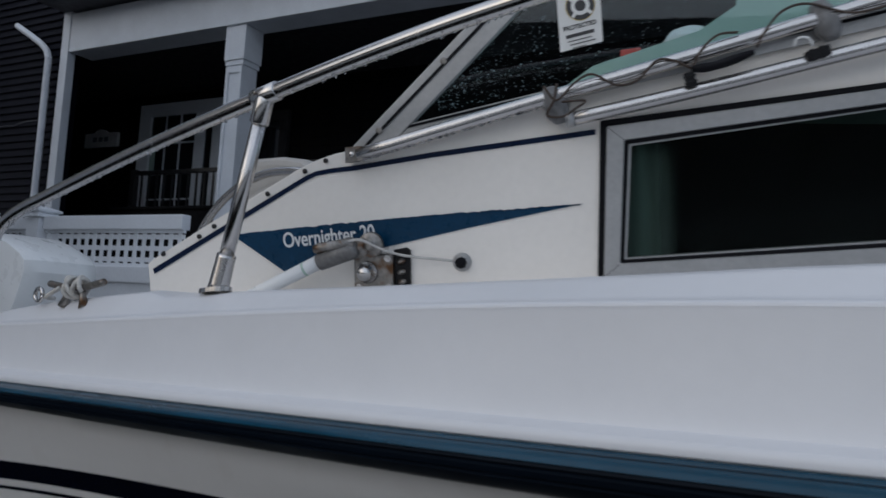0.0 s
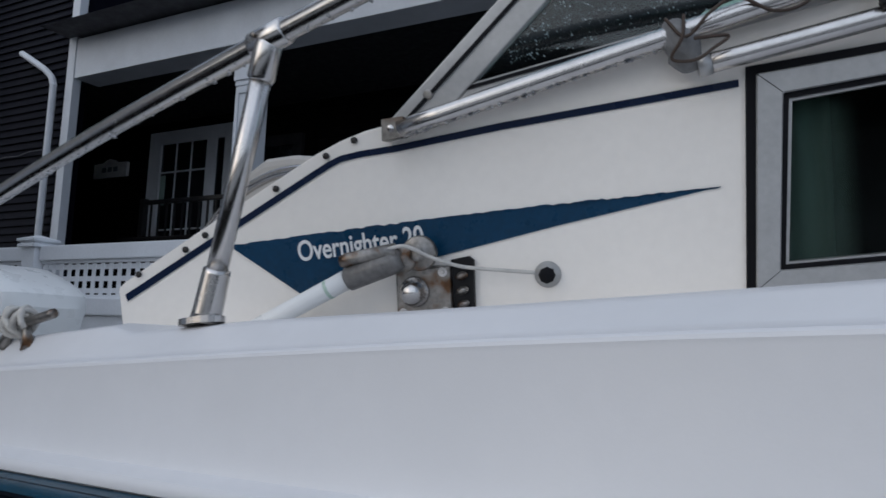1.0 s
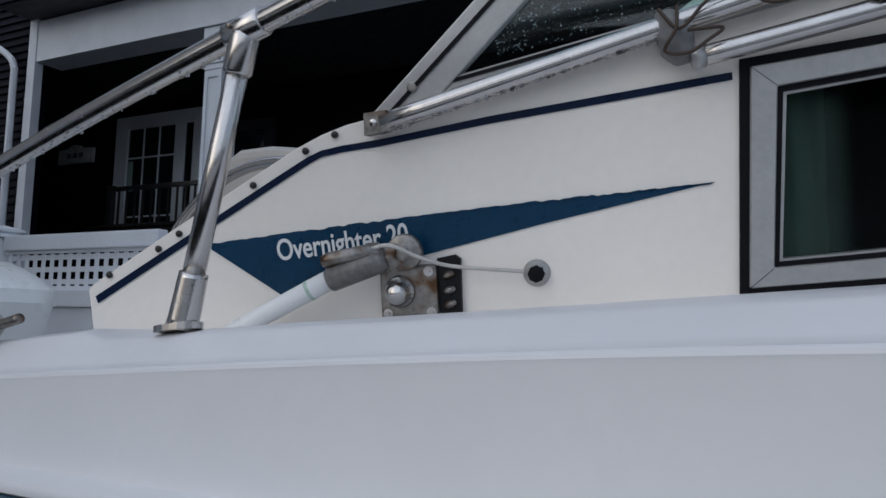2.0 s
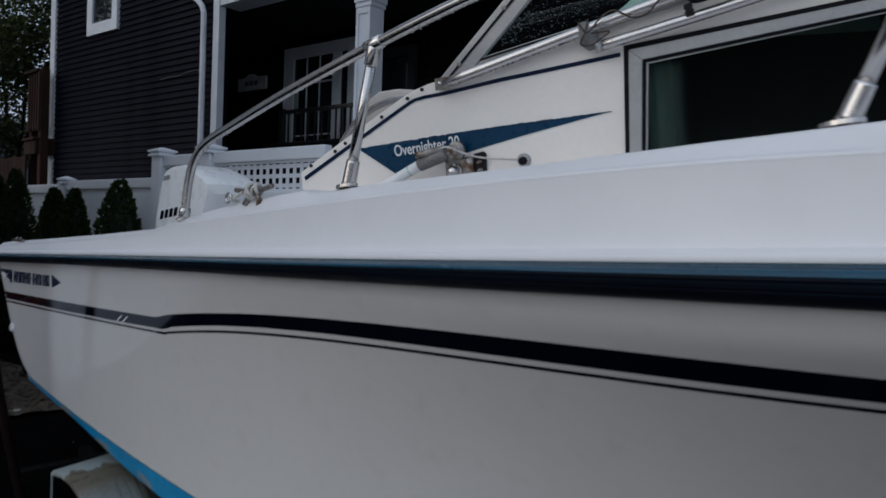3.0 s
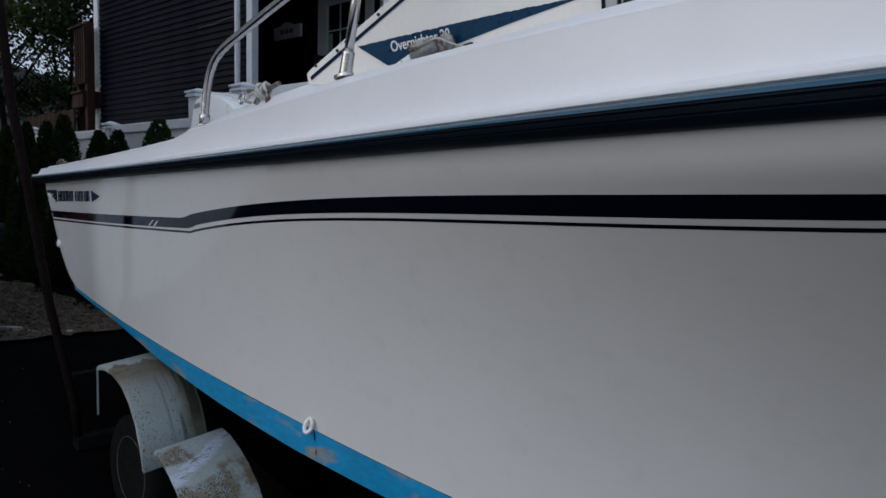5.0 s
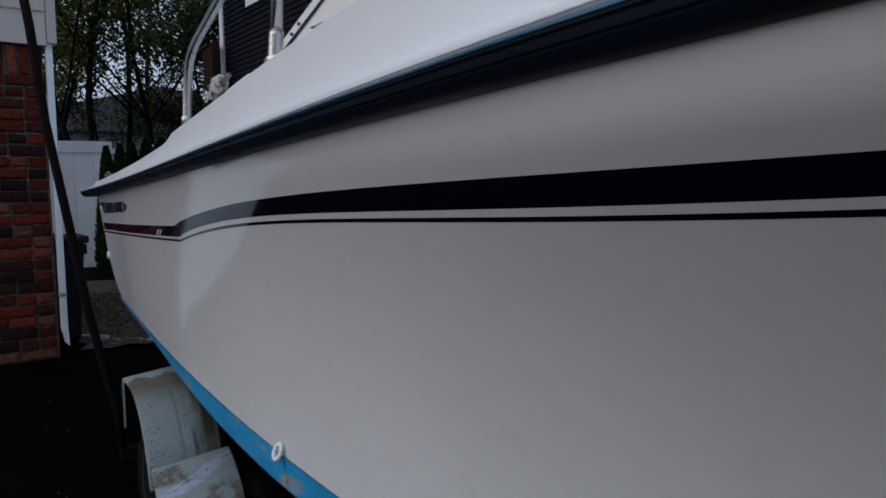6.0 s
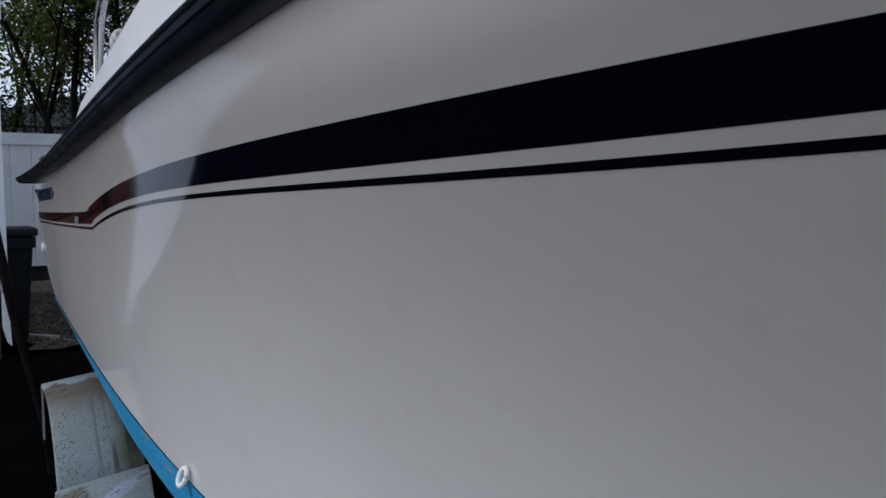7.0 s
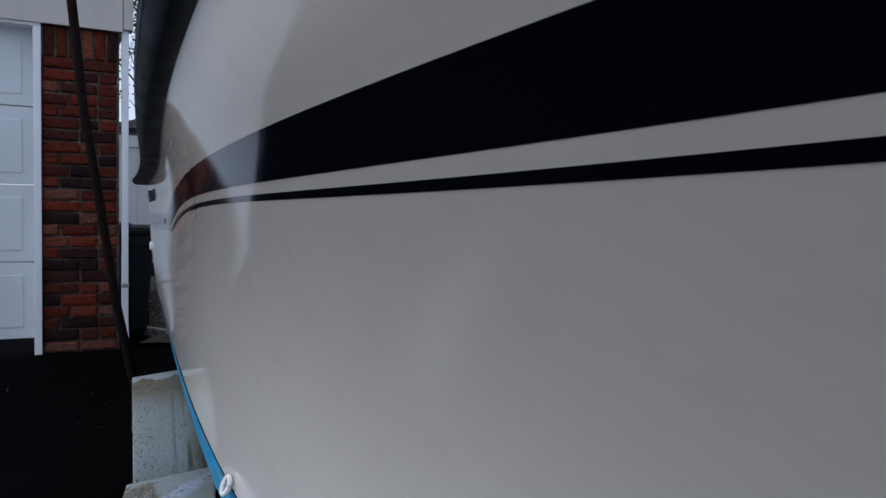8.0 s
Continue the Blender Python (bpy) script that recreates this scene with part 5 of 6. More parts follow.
def hull_details():
    # drain ring on the chine, with its stain
    x, z = -1.072, 0.214
    y = hull_y(x, z) - 0.012
    ring = [(x + 0.018 * math.cos(t) * 0.75, y - 0.006 + 0.010 * math.sin(t + 0.6), z + 0.024 * math.sin(t)) for t in [2 * math.pi * k / 20 for k in range(21)]]
    bpart("tie_eye", tube(ring, 0.0075, 10), whiteplastic, "white plastic eye at the chine", hull, smooth=True)
    bpart("stain", grid([[(x + 0.012 + 0.006 * k, hull_y(x, zz) - 0.0065 + (0.012 if zz < 0.16 else 0.004), zz) for k in range(2)] for zz in (0.19, 0.165, 0.145, 0.125, 0.105)]), stripeblue, "dark run below the eye", hull)
    # through-hull near the stern
    x, z = -3.374, 0.746
    bpart("through_hull", lathe([(0.024, 0), (0.024, 0.006), (0.016, 0.012), (0.012, 0.012), (0.012, 0.004)], 18, Matrix.Translation((x, hull_y(x, z) + 0.003, z)) @ Matrix.Rotation(radians(90), 4, "X")), whiteplastic, "white through-hull fitting", hull)

    def decal(pts, mat, name, parent, out, label=""):
        return bpart(name, prism(pts, lambda a, b: (a, hull_y(a, b) - out, b), lambda a, b: (a, hull_y(a, b) - out + 0.002, b)), mat, label, parent)

    # the maker's badge: a dark field with a pale shape, a framed row of bars and an arrow head
    def zz(x, k):
        return 0.977 + 0.014 * (x + 3.525) / 0.67 + k * (0.070 - 0.010 * (x + 3.525) / 0.67)

    def quad(x0, x1, k0, k1, slant=0.0):
        return [(x0, zz(x0, k0)), (x1, zz(x1, k0)), (x1 + slant, zz(x1, k1)), (x0 + slant, zz(x0, k1))]

    badge = decal(quad(-3.525, -3.360, 0, 1), stripeblue, "maker_badge", hull, 0.003, "dark maker's badge drawn as plain shapes")
    decal([(-3.505, zz(-3.505, 0.66)), (-3.460, zz(-3.455, 0.30)), (-3.400, zz(-3.395, 0.78)), (-3.435, zz(-3.435, 0.58)), (-3.470, zz(-3.465, 0.76))], lettering, "badge_bird", badge, 0.0045, "white flying shape")
    xs = -3.340
    for k, w in enumerate((0.042, 0.042, 0.044, 0.042, 0.040, 0.016, 0.056, 0.042, 0.018, 0.038, 0.036)):
        lo, hi = (0.42, 0.58) if k == 5 else (0.06, 0.94)
        decal(quad(xs, xs + w * 0.32, lo, hi, 0.004), stripeblue, "badge_bar", badge, 0.003)
        if w > 0.03:
            decal(quad(xs + w * 0.62, xs + w * 0.90, lo, hi, 0.004), stripeblue, "badge_bar", badge, 0.003)
            decal(quad(xs + w * 0.28, xs + w * 0.62, hi - 0.16 if k % 3 else 0.44, hi if k % 3 else 0.58, 0.004), stripeblue, "badge_bar", badge, 0.003)
        xs += w + 0.0045
    decal([(-2.850, zz(-2.850, 0)), (-2.740, 1.022), (-2.850, zz(-2.850, 1))], stripeblue, "badge_arrow", badge, 0.003, "dark arrow head")
    for k in range(2):
        decal([(-2.190 + 0.05 * k, 0.900), (-2.178 + 0.05 * k, 0.900), (-2.130 + 0.05 * k, 0.926), (-2.142 + 0.05 * k, 0.926)], lettering, "slash_mark", hull, 0.003, "small white slash across the stripe")


hull_details()


# ---- the trailer ----
def build_trailer():
    tr = thing("boat_trailer", "old boat trailer with grey wheel fenders under the boat", "trailer", (-1.8, YC, -0.4))
    T = Matrix.Translation((1.8, -YC, 0.4))

    def tp(name, chunk, mat, label="", parent=None, smooth=False):
        me = fix(mesh_of(name, *moved(chunk, T), mat, smooth))
        return part(name, me, parent or tr, label)

    rear_arc = [(0.010, 0), (0.10, 0.012), (0.20, 0.004), (0.30, -0.030), (0.385, -0.090), (0.455, -0.175), (0.505, -0.275), (0.535, -0.372)]
    front_arc = [(0.010, 0), (0.10, -0.006), (0.20, -0.030), (0.30, -0.068), (0.39, -0.120), (0.47, -0.190), (0.53, -0.280), (0.57, -0.380)]
    for x0, z0, yo, shape, splay in ((-2.53, 0.206, 1.492, rear_arc, 0.0), (-1.834, -0.026, 1.470, front_arc, -0.13)):
        yi = yo + 0.31
        fenderpaint = fender_front if splay else fender_rear
        cx = x0 + 0.27
        cz = ground_z(cx, yo) + 0.262
        arc = [(x0, z0 - 0.235), (x0 - 0.002, z0 - 0.012)] + [(x0 + a, z0 + b) for a, b in shape]
        top = []
        for x, z in arc[2:]:
            s = splay * (x - x0)
            top.append([(x, yo + s, z), (x, yo + s + 0.002, z + 0.004), (x, yo + s + 0.01, z + 0.006), (x, yi + s - 0.006, z + 0.040), (x, yi + s, z + 0.037)])
        low = [[(p[0], p[1] + (0.004 if i == 0 else 0), p[2] - 0.012) for i, p in enumerate(row)] for row in top]
        fd = tp("fender", join(grid(top), grid(low), grid([[a[0], b[0]] for a, b in zip(top, low)]), grid([[a[-1], b[-1]] for a, b in zip(top, low)]), grid([top[0], low[0]]), grid([top[-1], low[-1]])), fenderpaint, "flaking pale grey wheel fender stained with dirt")
        sharp(fd, 50)
        lip = grid([[(x, yo + splay * (x - x0) + 0.001, z), (x + (cx - x) * 0.025, yo + splay * (x - x0), z + (cz - z) * 0.03), (x + (cx - x) * 0.025, yo + splay * (x - x0) + 0.006, z + (cz - z) * 0.03)] for x, z in arc[1:]])
        tp("fender_lip", lip, fenderpaint, "folded fender edge", fd)
        if splay == 0.0:
            tp("fender_skirt", box((x0 - 0.004, yo, z0 - 0.24), (x0, yo + 0.008, z0 - 0.005)), fenderpaint, "", fd)
        mw = Matrix.Translation((cx, yo + 0.135, cz)) @ Matrix.Rotation(radians(90), 4, "X")
        wheel = tp("wheel", lathe([(0.16, -0.085), (0.225, -0.095), (0.255, -0.075), (0.262, -0.04), (0.262, 0.04), (0.255, 0.075), (0.225, 0.095), (0.165, 0.085)], 36, mw), tyre, "worn black tyre", smooth=True)
        tp("rim", lathe([(0.165, 0.080), (0.160, 0.086), (0.150, 0.070), (0.135, 0.045), (0.060, 0.055), (0.050, 0.075), (0.030, 0.080), (0.001, 0.082)], 30, mw), wheelgrey, "dull steel rim", wheel, True)
        for k in range(5):
            a = 2 * math.pi * k / 5
            tp("lug_nut", lathe([(0.011, 0.05), (0.011, 0.066), (0.004, 0.070)], 6, mw @ Matrix.Translation((0.088 * math.cos(a), 0.088 * math.sin(a), 0))), dullsteel, "", wheel)
        mw2 = Matrix.Translation((cx, 2 * YC - yo - 0.135, cz)) @ Matrix.Rotation(radians(90), 4, "X")
        tp("wheel", lathe([(0.02, -0.08), (0.16, -0.085), (0.225, -0.095), (0.255, -0.075), (0.262, -0.04), (0.262, 0.04), (0.255, 0.075), (0.225, 0.095), (0.165, 0.085), (0.02, 0.08)], 30, mw2), tyre, "worn black tyre", smooth=True)
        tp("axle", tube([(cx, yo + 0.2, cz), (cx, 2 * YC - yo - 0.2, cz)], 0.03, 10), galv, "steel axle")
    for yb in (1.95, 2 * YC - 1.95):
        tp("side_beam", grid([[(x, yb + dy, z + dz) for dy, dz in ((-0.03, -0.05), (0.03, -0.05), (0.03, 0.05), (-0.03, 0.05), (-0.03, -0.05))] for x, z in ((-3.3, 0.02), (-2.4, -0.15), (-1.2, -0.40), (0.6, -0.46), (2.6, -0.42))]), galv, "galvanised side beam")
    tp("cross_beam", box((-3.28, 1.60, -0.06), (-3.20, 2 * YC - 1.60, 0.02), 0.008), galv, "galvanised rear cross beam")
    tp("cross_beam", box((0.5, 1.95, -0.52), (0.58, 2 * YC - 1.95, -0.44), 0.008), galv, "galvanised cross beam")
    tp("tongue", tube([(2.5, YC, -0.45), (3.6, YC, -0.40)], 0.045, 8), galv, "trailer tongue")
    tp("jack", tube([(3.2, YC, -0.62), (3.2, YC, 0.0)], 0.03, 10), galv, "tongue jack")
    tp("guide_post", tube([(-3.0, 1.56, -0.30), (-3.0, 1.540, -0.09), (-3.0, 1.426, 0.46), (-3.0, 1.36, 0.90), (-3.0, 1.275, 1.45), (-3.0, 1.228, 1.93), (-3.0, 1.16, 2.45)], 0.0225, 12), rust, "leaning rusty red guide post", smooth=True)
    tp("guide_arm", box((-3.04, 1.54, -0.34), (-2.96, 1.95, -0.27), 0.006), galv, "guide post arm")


build_trailer()


# ---- the garage at the head of the driveway ----
GX, GSLOPE = -4.487, -0.0765     # the wall's line: x = GX + GSLOPE * (y - 0.963)
GM = Matrix.Translation((GX, 0.963, 0)) @ Matrix.Rotation(math.atan(-GSLOPE), 4, "Z")   # local: x out of the wall, y along it


def wall_box(lo, hi, bevel=0.0):
    return moved(box(lo, hi, bevel), GM)


def rough_brick(w, h, rng):
    """A tumbled brick: chamfered front with uneven corners."""
    j = lambda a: rng.uniform(-a, a)
    back = [(-0.03, sy * w / 2, sz * h / 2) for sy, sz in ((-1, -1), (1, -1), (1, 1), (-1, 1))]
    mid = [(0.004 + j(0.003), sy * w / 2 + j(0.004), sz * h / 2 + j(0.0045)) for sy, sz in ((-1, -1), (1, -1), (1, 1), (-1, 1))]
    front = [(0.013 + j(0.005), sy * (w / 2 - 0.011) + j(0.006), sz * (h / 2 - 0.010) + j(0.0045)) for sy, sz in ((-1, -1), (1, -1), (1, 1), (-1, 1))]
    v = back + mid + front
    f = [(8, 9, 10, 11)]
    for a in (0, 4):
        f += [(a + i, a + (i + 1) % 4, a + 4 + (i + 1) % 4, a + 4 + i) for i in range(4)]
    return v, f


def build_garage():
    core = wall_box((-0.25, 0.0, -0.4), (-0.012, 0.464, 2.10))
    wall = tagged(part("wall_garage", mesh_of("wall_garage", *core, mortar)), "brick garage pier with pale mortar joints", "wall", kind="structure")
    # bricks: stretcher courses under one soldier course
    course, rng = 0.0775, random.Random(11)
    kinds = {}

    def brick(y0, z0, w, h, turn=False):
        key = (round(w, 3), round(h, 3), rng.randrange(4))
        if key not in kinds:
            kinds[key] = mesh_of("brick", *rough_brick(w, h, rng), brickmat)
        m = GM @ Matrix.Translation((rng.uniform(-0.003, 0.003), y0, z0)) @ Matrix.Rotation(rng.uniform(-0.022, 0.022), 4, "X")
        part("brick", kinds[key], wall, m=m)

    for c in range(25):
        z = -0.03 + course * (c + 0.5)
        y = 0.004
        widths = ([0.213, 0.109, 0.107] if c % 2 else [0.103, 0.213, 0.113]) if c % 3 else ([0.156, 0.156, 0.117] if c % 2 else [0.213, 0.216])
        for w in widths:
            brick(y + (w * 1.065 - 0.015) / 2, z, w * 1.065 - rng.uniform(0.012, 0.018), course - rng.uniform(0.008, 0.017))
            y += w * 1.065
    for k in range(6):
        brick(0.042 + 0.0765 * k, 2.006, 0.0605, 0.190)
    # door jamb and corner downspout
    tagged(part("garage_door_jamb", mesh_of("garage_door_jamb", *wall_box((-0.10, -0.045, -0.03), (0.035, 0.000, 2.085), 0.006), whitetrim)), "white painted garage door jamb", "door trim", kind="structure")
    d = thing("downspout", "white metal downspout at the garage corner", "downspout", GM @ Vector((0.0, 0.52, 0.0)))
    T = Matrix.Translation(GM @ Vector((0.0, 0.52, 0.0))).inverted()
    part("pipe", mesh_of("pipe", *moved(wall_box((-0.03, 0.478, 0.16), (0.025, 0.520, 2.13), 0.006), T), whitetrim), d, "white square pipe")
    part("strap", mesh_of("strap", *moved(wall_box((-0.034, 0.474, 0.40), (0.029, 0.524, 0.425), 0.004), T), alloy), d, "metal strap")
    part("shoe", mesh_of("shoe", *moved(prism([(0.480, 0.165), (0.519, 0.165), (0.524, 0.05), (0.500, 0.075)], lambda y, z: GM @ Vector((0.03, y, z)), lambda y, z: GM @ Vector((-0.03, y, z))), T), whitetrim), d, "cut outlet")
    # door of four sections with raised panels
    door = tagged(new("door_garage"), "white sectional garage door with raised panels, closed", "garage door", kind="structure")
    for s in range(4):
        z0 = 0.06 + 0.508 * s
        sec = part("door_section", mesh_of("door_section", *wall_box((-0.16, -2.60, z0 + 0.003), (-0.10, -0.045, z0 + 0.505), 0.005), doorwhite), door)
        for k in range(5):
            y1 = -0.11 - 0.50 * k
            part("raised_panel", mesh_of("raised_panel", *wall_box((-0.11, y1 - 0.40, z0 + 0.075), (-0.094, y1, z0 + 0.425), 0.010), doorwhite), sec)
    part("bottom_seal", mesh_of("bottom_seal", *wall_box((-0.15, -2.60, 0.0), (-0.105, -0.045, 0.06)), rubber), door, "black bottom seal")
    tagged(part("door_header", mesh_of("door_header", *wall_box((-0.12, -2.66, 2.085), (0.030, 0.0, 2.118), 0.004), whitetrim)), "white trim over the garage door", "trim", kind="structure")
    # cream courses above, overhanging slightly
    up = tagged(part("wall_garage_upper", mesh_of("wall_garage_upper", *wall_box((-5.5, -3.0, 2.118), (0.03, 0.50, 4.9)), clapcream)), "cream clad upper wall of the garage", "wall", kind="structure")
    shape = mesh_of("clapboard", *prism([(0.0, 0.0), (0.022, 0.0), (0.010, 0.225), (0.0, 0.225)], lambda x, z: (x, 0, z), lambda x, z: (x, 1, z)), clapcream)
    for c in range(9):
        z, y = 2.105 + 0.225 * c, 0.487
        rr = random.Random(c)
        while y > -2.9:
            w = rr.uniform(0.5, 1.1) if c else rr.uniform(0.7, 1.1)
            part("clapboard", shape, up, m=GM @ Matrix.Translation((0.03, y - w, z)) @ Matrix.Diagonal((1, w - 0.006, 1, 1)))
            y -= w
    part("corner_board", mesh_of("corner_board", *wall_box((-0.06, 0.487, 2.12), (0.060, 0.545, 4.9), 0.005), clapcream), up)
    tagged(part("wall_garage_side", mesh_of("wall_garage_side", *wall_box((-5.5, 0.02, -0.2), (-0.25, 0.12, 2.118)), mortar)), "side wall of the garage", "wall", kind="structure")
    tagged(part("wall_garage_far", mesh_of("wall_garage_far", *wall_box((-0.25, -3.0, -0.4), (-0.012, -2.66, 2.10)), brickmat)), "brick garage pier beyond the door", "wall", kind="structure")
    rf = prism([(-3.3, 4.9), (0.8, 4.9), (-1.25, 6.2)], lambda y, z: GM @ Vector((0.3, y, z)), lambda y, z: GM @ Vector((-5.8, y, z)))
    tagged(part("roof_garage", mesh_of("roof_garage", *rf, roofgrey)), "grey shingled garage roof", "roof", kind="structure")


build_garage()


def build_bin():
    b = thing("wheelie_bin", "dark grey plastic wheelie bin beside the garage", "bin", (-5.12, 1.40, 0.0))
    rows = []
    for z, hx, hy in ((0.0, 0.20, 0.19), (0.05, 0.22, 0.21), (0.66, 0.26, 0.255), (0.665, 0.285, 0.275), (0.74, 0.285, 0.275)):
        rows.append([(hx * sx * (1 if k % 2 else 0.94), hy * sy * (0.94 if k % 2 else 1), z) for k, (sx, sy) in enumerate(((1, -1), (1, -1), (1, 1), (1, 1), (-1, 1), (-1, 1), (-1, -1), (-1, -1)))])
    v, f = grid(rows, close=True)
    part("bin_body", fix(mesh_of("bin_body", v, f + [tuple(range(8)), tuple(range(len(v) - 8, len(v)))], binmat)), b)
    part("lid", mesh_of("lid", *box((-0.30, -0.29, 0.745), (0.30, 0.29, 0.80), 0.02), binmat), b, "dark grey lid")
    part("handle", mesh_of("handle", *tube([(-0.33, -0.22, 0.73), (-0.33, 0.22, 0.73)], 0.016, 10), binmat), b)
    part("rim_clip", mesh_of("rim_clip", *box((0.10, -0.30, 0.79), (0.28, 0.10, 0.825), 0.01), binblue), b, "blue lid insert")
    for y in (-0.21, 0.21):
        part("bin_wheel", mesh_of("bin_wheel", *lathe([(0.02, -0.02), (0.10, -0.025), (0.10, 0.025), (0.02, 0.02)], 18, Matrix.Translation((-0.24, y, 0.09)) @ Matrix.Rotation(radians(90), 4, "X")), rubber), b)


build_bin()

# ---- white vinyl fence ----
FS = math.tan(radians(4.24))
BACK = 1.30
PLOT = Matrix.Translation((1.05, 0.15, 1.2)) @ Matrix.Scale(BACK, 4) @ Matrix.Translation((-1.05, -0.15, -1.2))   # plan units behind the boat to metres


def fence_y(x):
    return 2.847 + FS * (x + 4.25)


FM = PLOT @ Matrix.Translation((-4.25, 2.847, 0)) @ Matrix.Rotation(radians(4.24), 4, "Z")   # local: x along, y away from the boat


def fx(x):
    return (x + 4.25) / math.cos(radians(4.24))


def fence_post(x, top, parent, wide=0.062, cap=True):
    h = wide
    p = part("post", mesh_of("post", *moved(box((fx(x) - h, -h, -0.2), (fx(x) + h, h, top - 0.06), 0.006), FM), vinylwhite), parent, "white square fence post")
    if cap:
        prof = [(h + 0.018, top - 0.062), (h + 0.018, top - 0.048), (h + 0.004, top - 0.040), (h + 0.022, top - 0.030), (h + 0.022, top - 0.018), (0.01, top + 0.004)]
        rows = [[FM @ Vector((fx(x) + r * sx, r * sy, z)) for sx, sy in ((1, -1), (1, 1), (-1, 1), (-1, -1))] for r, z in prof]
        v, f = grid(rows, close=True)
        part("post_cap", fix(mesh_of("post_cap", v, f + [(0, 1, 2, 3), tuple(range(len(v) - 4, len(v)))], vinylwhite)), p, "pyramid post cap")
    return p


def build_fence():
    f = tagged(new("fence"), "white vinyl privacy fence with a lattice top", "fence")
    for x, top in ((-9.2, 1.76), (-7.45, 1.70), (-5.70, 1.672), (-4.25, 1.848), (-3.655, 1.846)):
        fence_post(x, top, f, 0.036 if x < -5 else 0.054)
    spans = ((-9.2, -7.45, 1.62), (-7.45, -5.70, 1.61), (-5.70, -4.25, 1.635))
    for a, b, top in spans:
        x0, x1 = fx(a) + 0.06, fx(b) - 0.06
        part("rail", mesh_of("rail", *moved(box((x0, -0.03, top - 0.075), (x1, 0.03, top), 0.008), FM), vinylwhite), f, "top rail")
        part("rail", mesh_of("rail", *moved(box((x0, -0.03, 0.1), (x1, 0.03, 0.2), 0.008), FM), vinylwhite), f, "bottom rail")
        n = max(3, int((x1 - x0) / 0.28))
        for k in range(n):
            u, w = x0 + (x1 - x0) * k / n, (x1 - x0) / n
            part("board", mesh_of("board", *moved(box((u + 0.002, -0.012, 0.2), (u + w - 0.002, 0.012, top - 0.07), 0.003), FM), vinylwhite), f)
    for a, b in ((-4.25, -3.655), (-3.655, -2.45)):
        x0, x1 = fx(a) + 0.06, fx(b) - 0.06
        part("rail", mesh_of("rail", *moved(box((x0, -0.03, 1.712), (x1, 0.03, 1.790), 0.008), FM), vinylwhite), f, "top rail")
        part("rail", mesh_of("rail", *moved(box((x0, -0.03, 1.435), (x1, 0.03, 1.520), 0.008), FM), vinylwhite), f, "middle rail")
        part("board", mesh_of("board", *moved(box((x0, -0.012, 0.1), (x1, 0.012, 1.44), 0.003), FM), vinylwhite), f)
        pitch, w = 0.0655, 0.0275
        n = int((x1 - x0) / pitch)
        bar = mesh_of("lattice_bar", *box((-w / 2, -0.0045, 1.515), (w / 2, -0.0005, 1.716)), vinylwhite)
        for k in range(n + 1):
            part("lattice_bar", bar, f, m=FM @ Matrix.Translation((x0 + (k + 0.5) * (x1 - x0) / (n + 1), 0, 0)))
        for z in (1.557, 1.617, 1.677):
            part("lattice_slat", mesh_of("lattice_slat", *moved(box((x0, -0.0005, z - 0.0125), (x1, 0.0030, z + 0.0125)), FM), vinylwhite), f)
        for z in (1.526, 1.706):
            part("lattice_slat", mesh_of("lattice_slat", *moved(box((x0, -0.012, z - 0.010), (x1, 0.006, z + 0.010)), FM), vinylwhite), f)
    # return towards the garage
    g = tagged(new("fence"), "white vinyl fence panel between the fence corner and the garage", "fence")
    y1, xw = fence_y(-9.2) - 0.06, -9.2
    part("rail", mesh_of("rail", *moved(box((xw - 0.03, 0.4, 1.70), (xw + 0.03, y1, 1.84), 0.008), PLOT), vinylwhite), g, "top rail")
    part("rail", mesh_of("rail", *moved(box((xw - 0.03, 0.4, 0.1), (xw + 0.03, y1, 0.2), 0.008), PLOT), vinylwhite), g, "bottom rail")
    n = 9
    for k in range(n):
        u, w = 0.4 + (y1 - 0.4) * k / n, (y1 - 0.4) / n
        part("board", mesh_of("board", *moved(box((xw - 0.012, u + 0.002, 0.2), (xw + 0.012, u + w - 0.002, 1.705), 0.003), PLOT), vinylwhite), g)


build_fence()


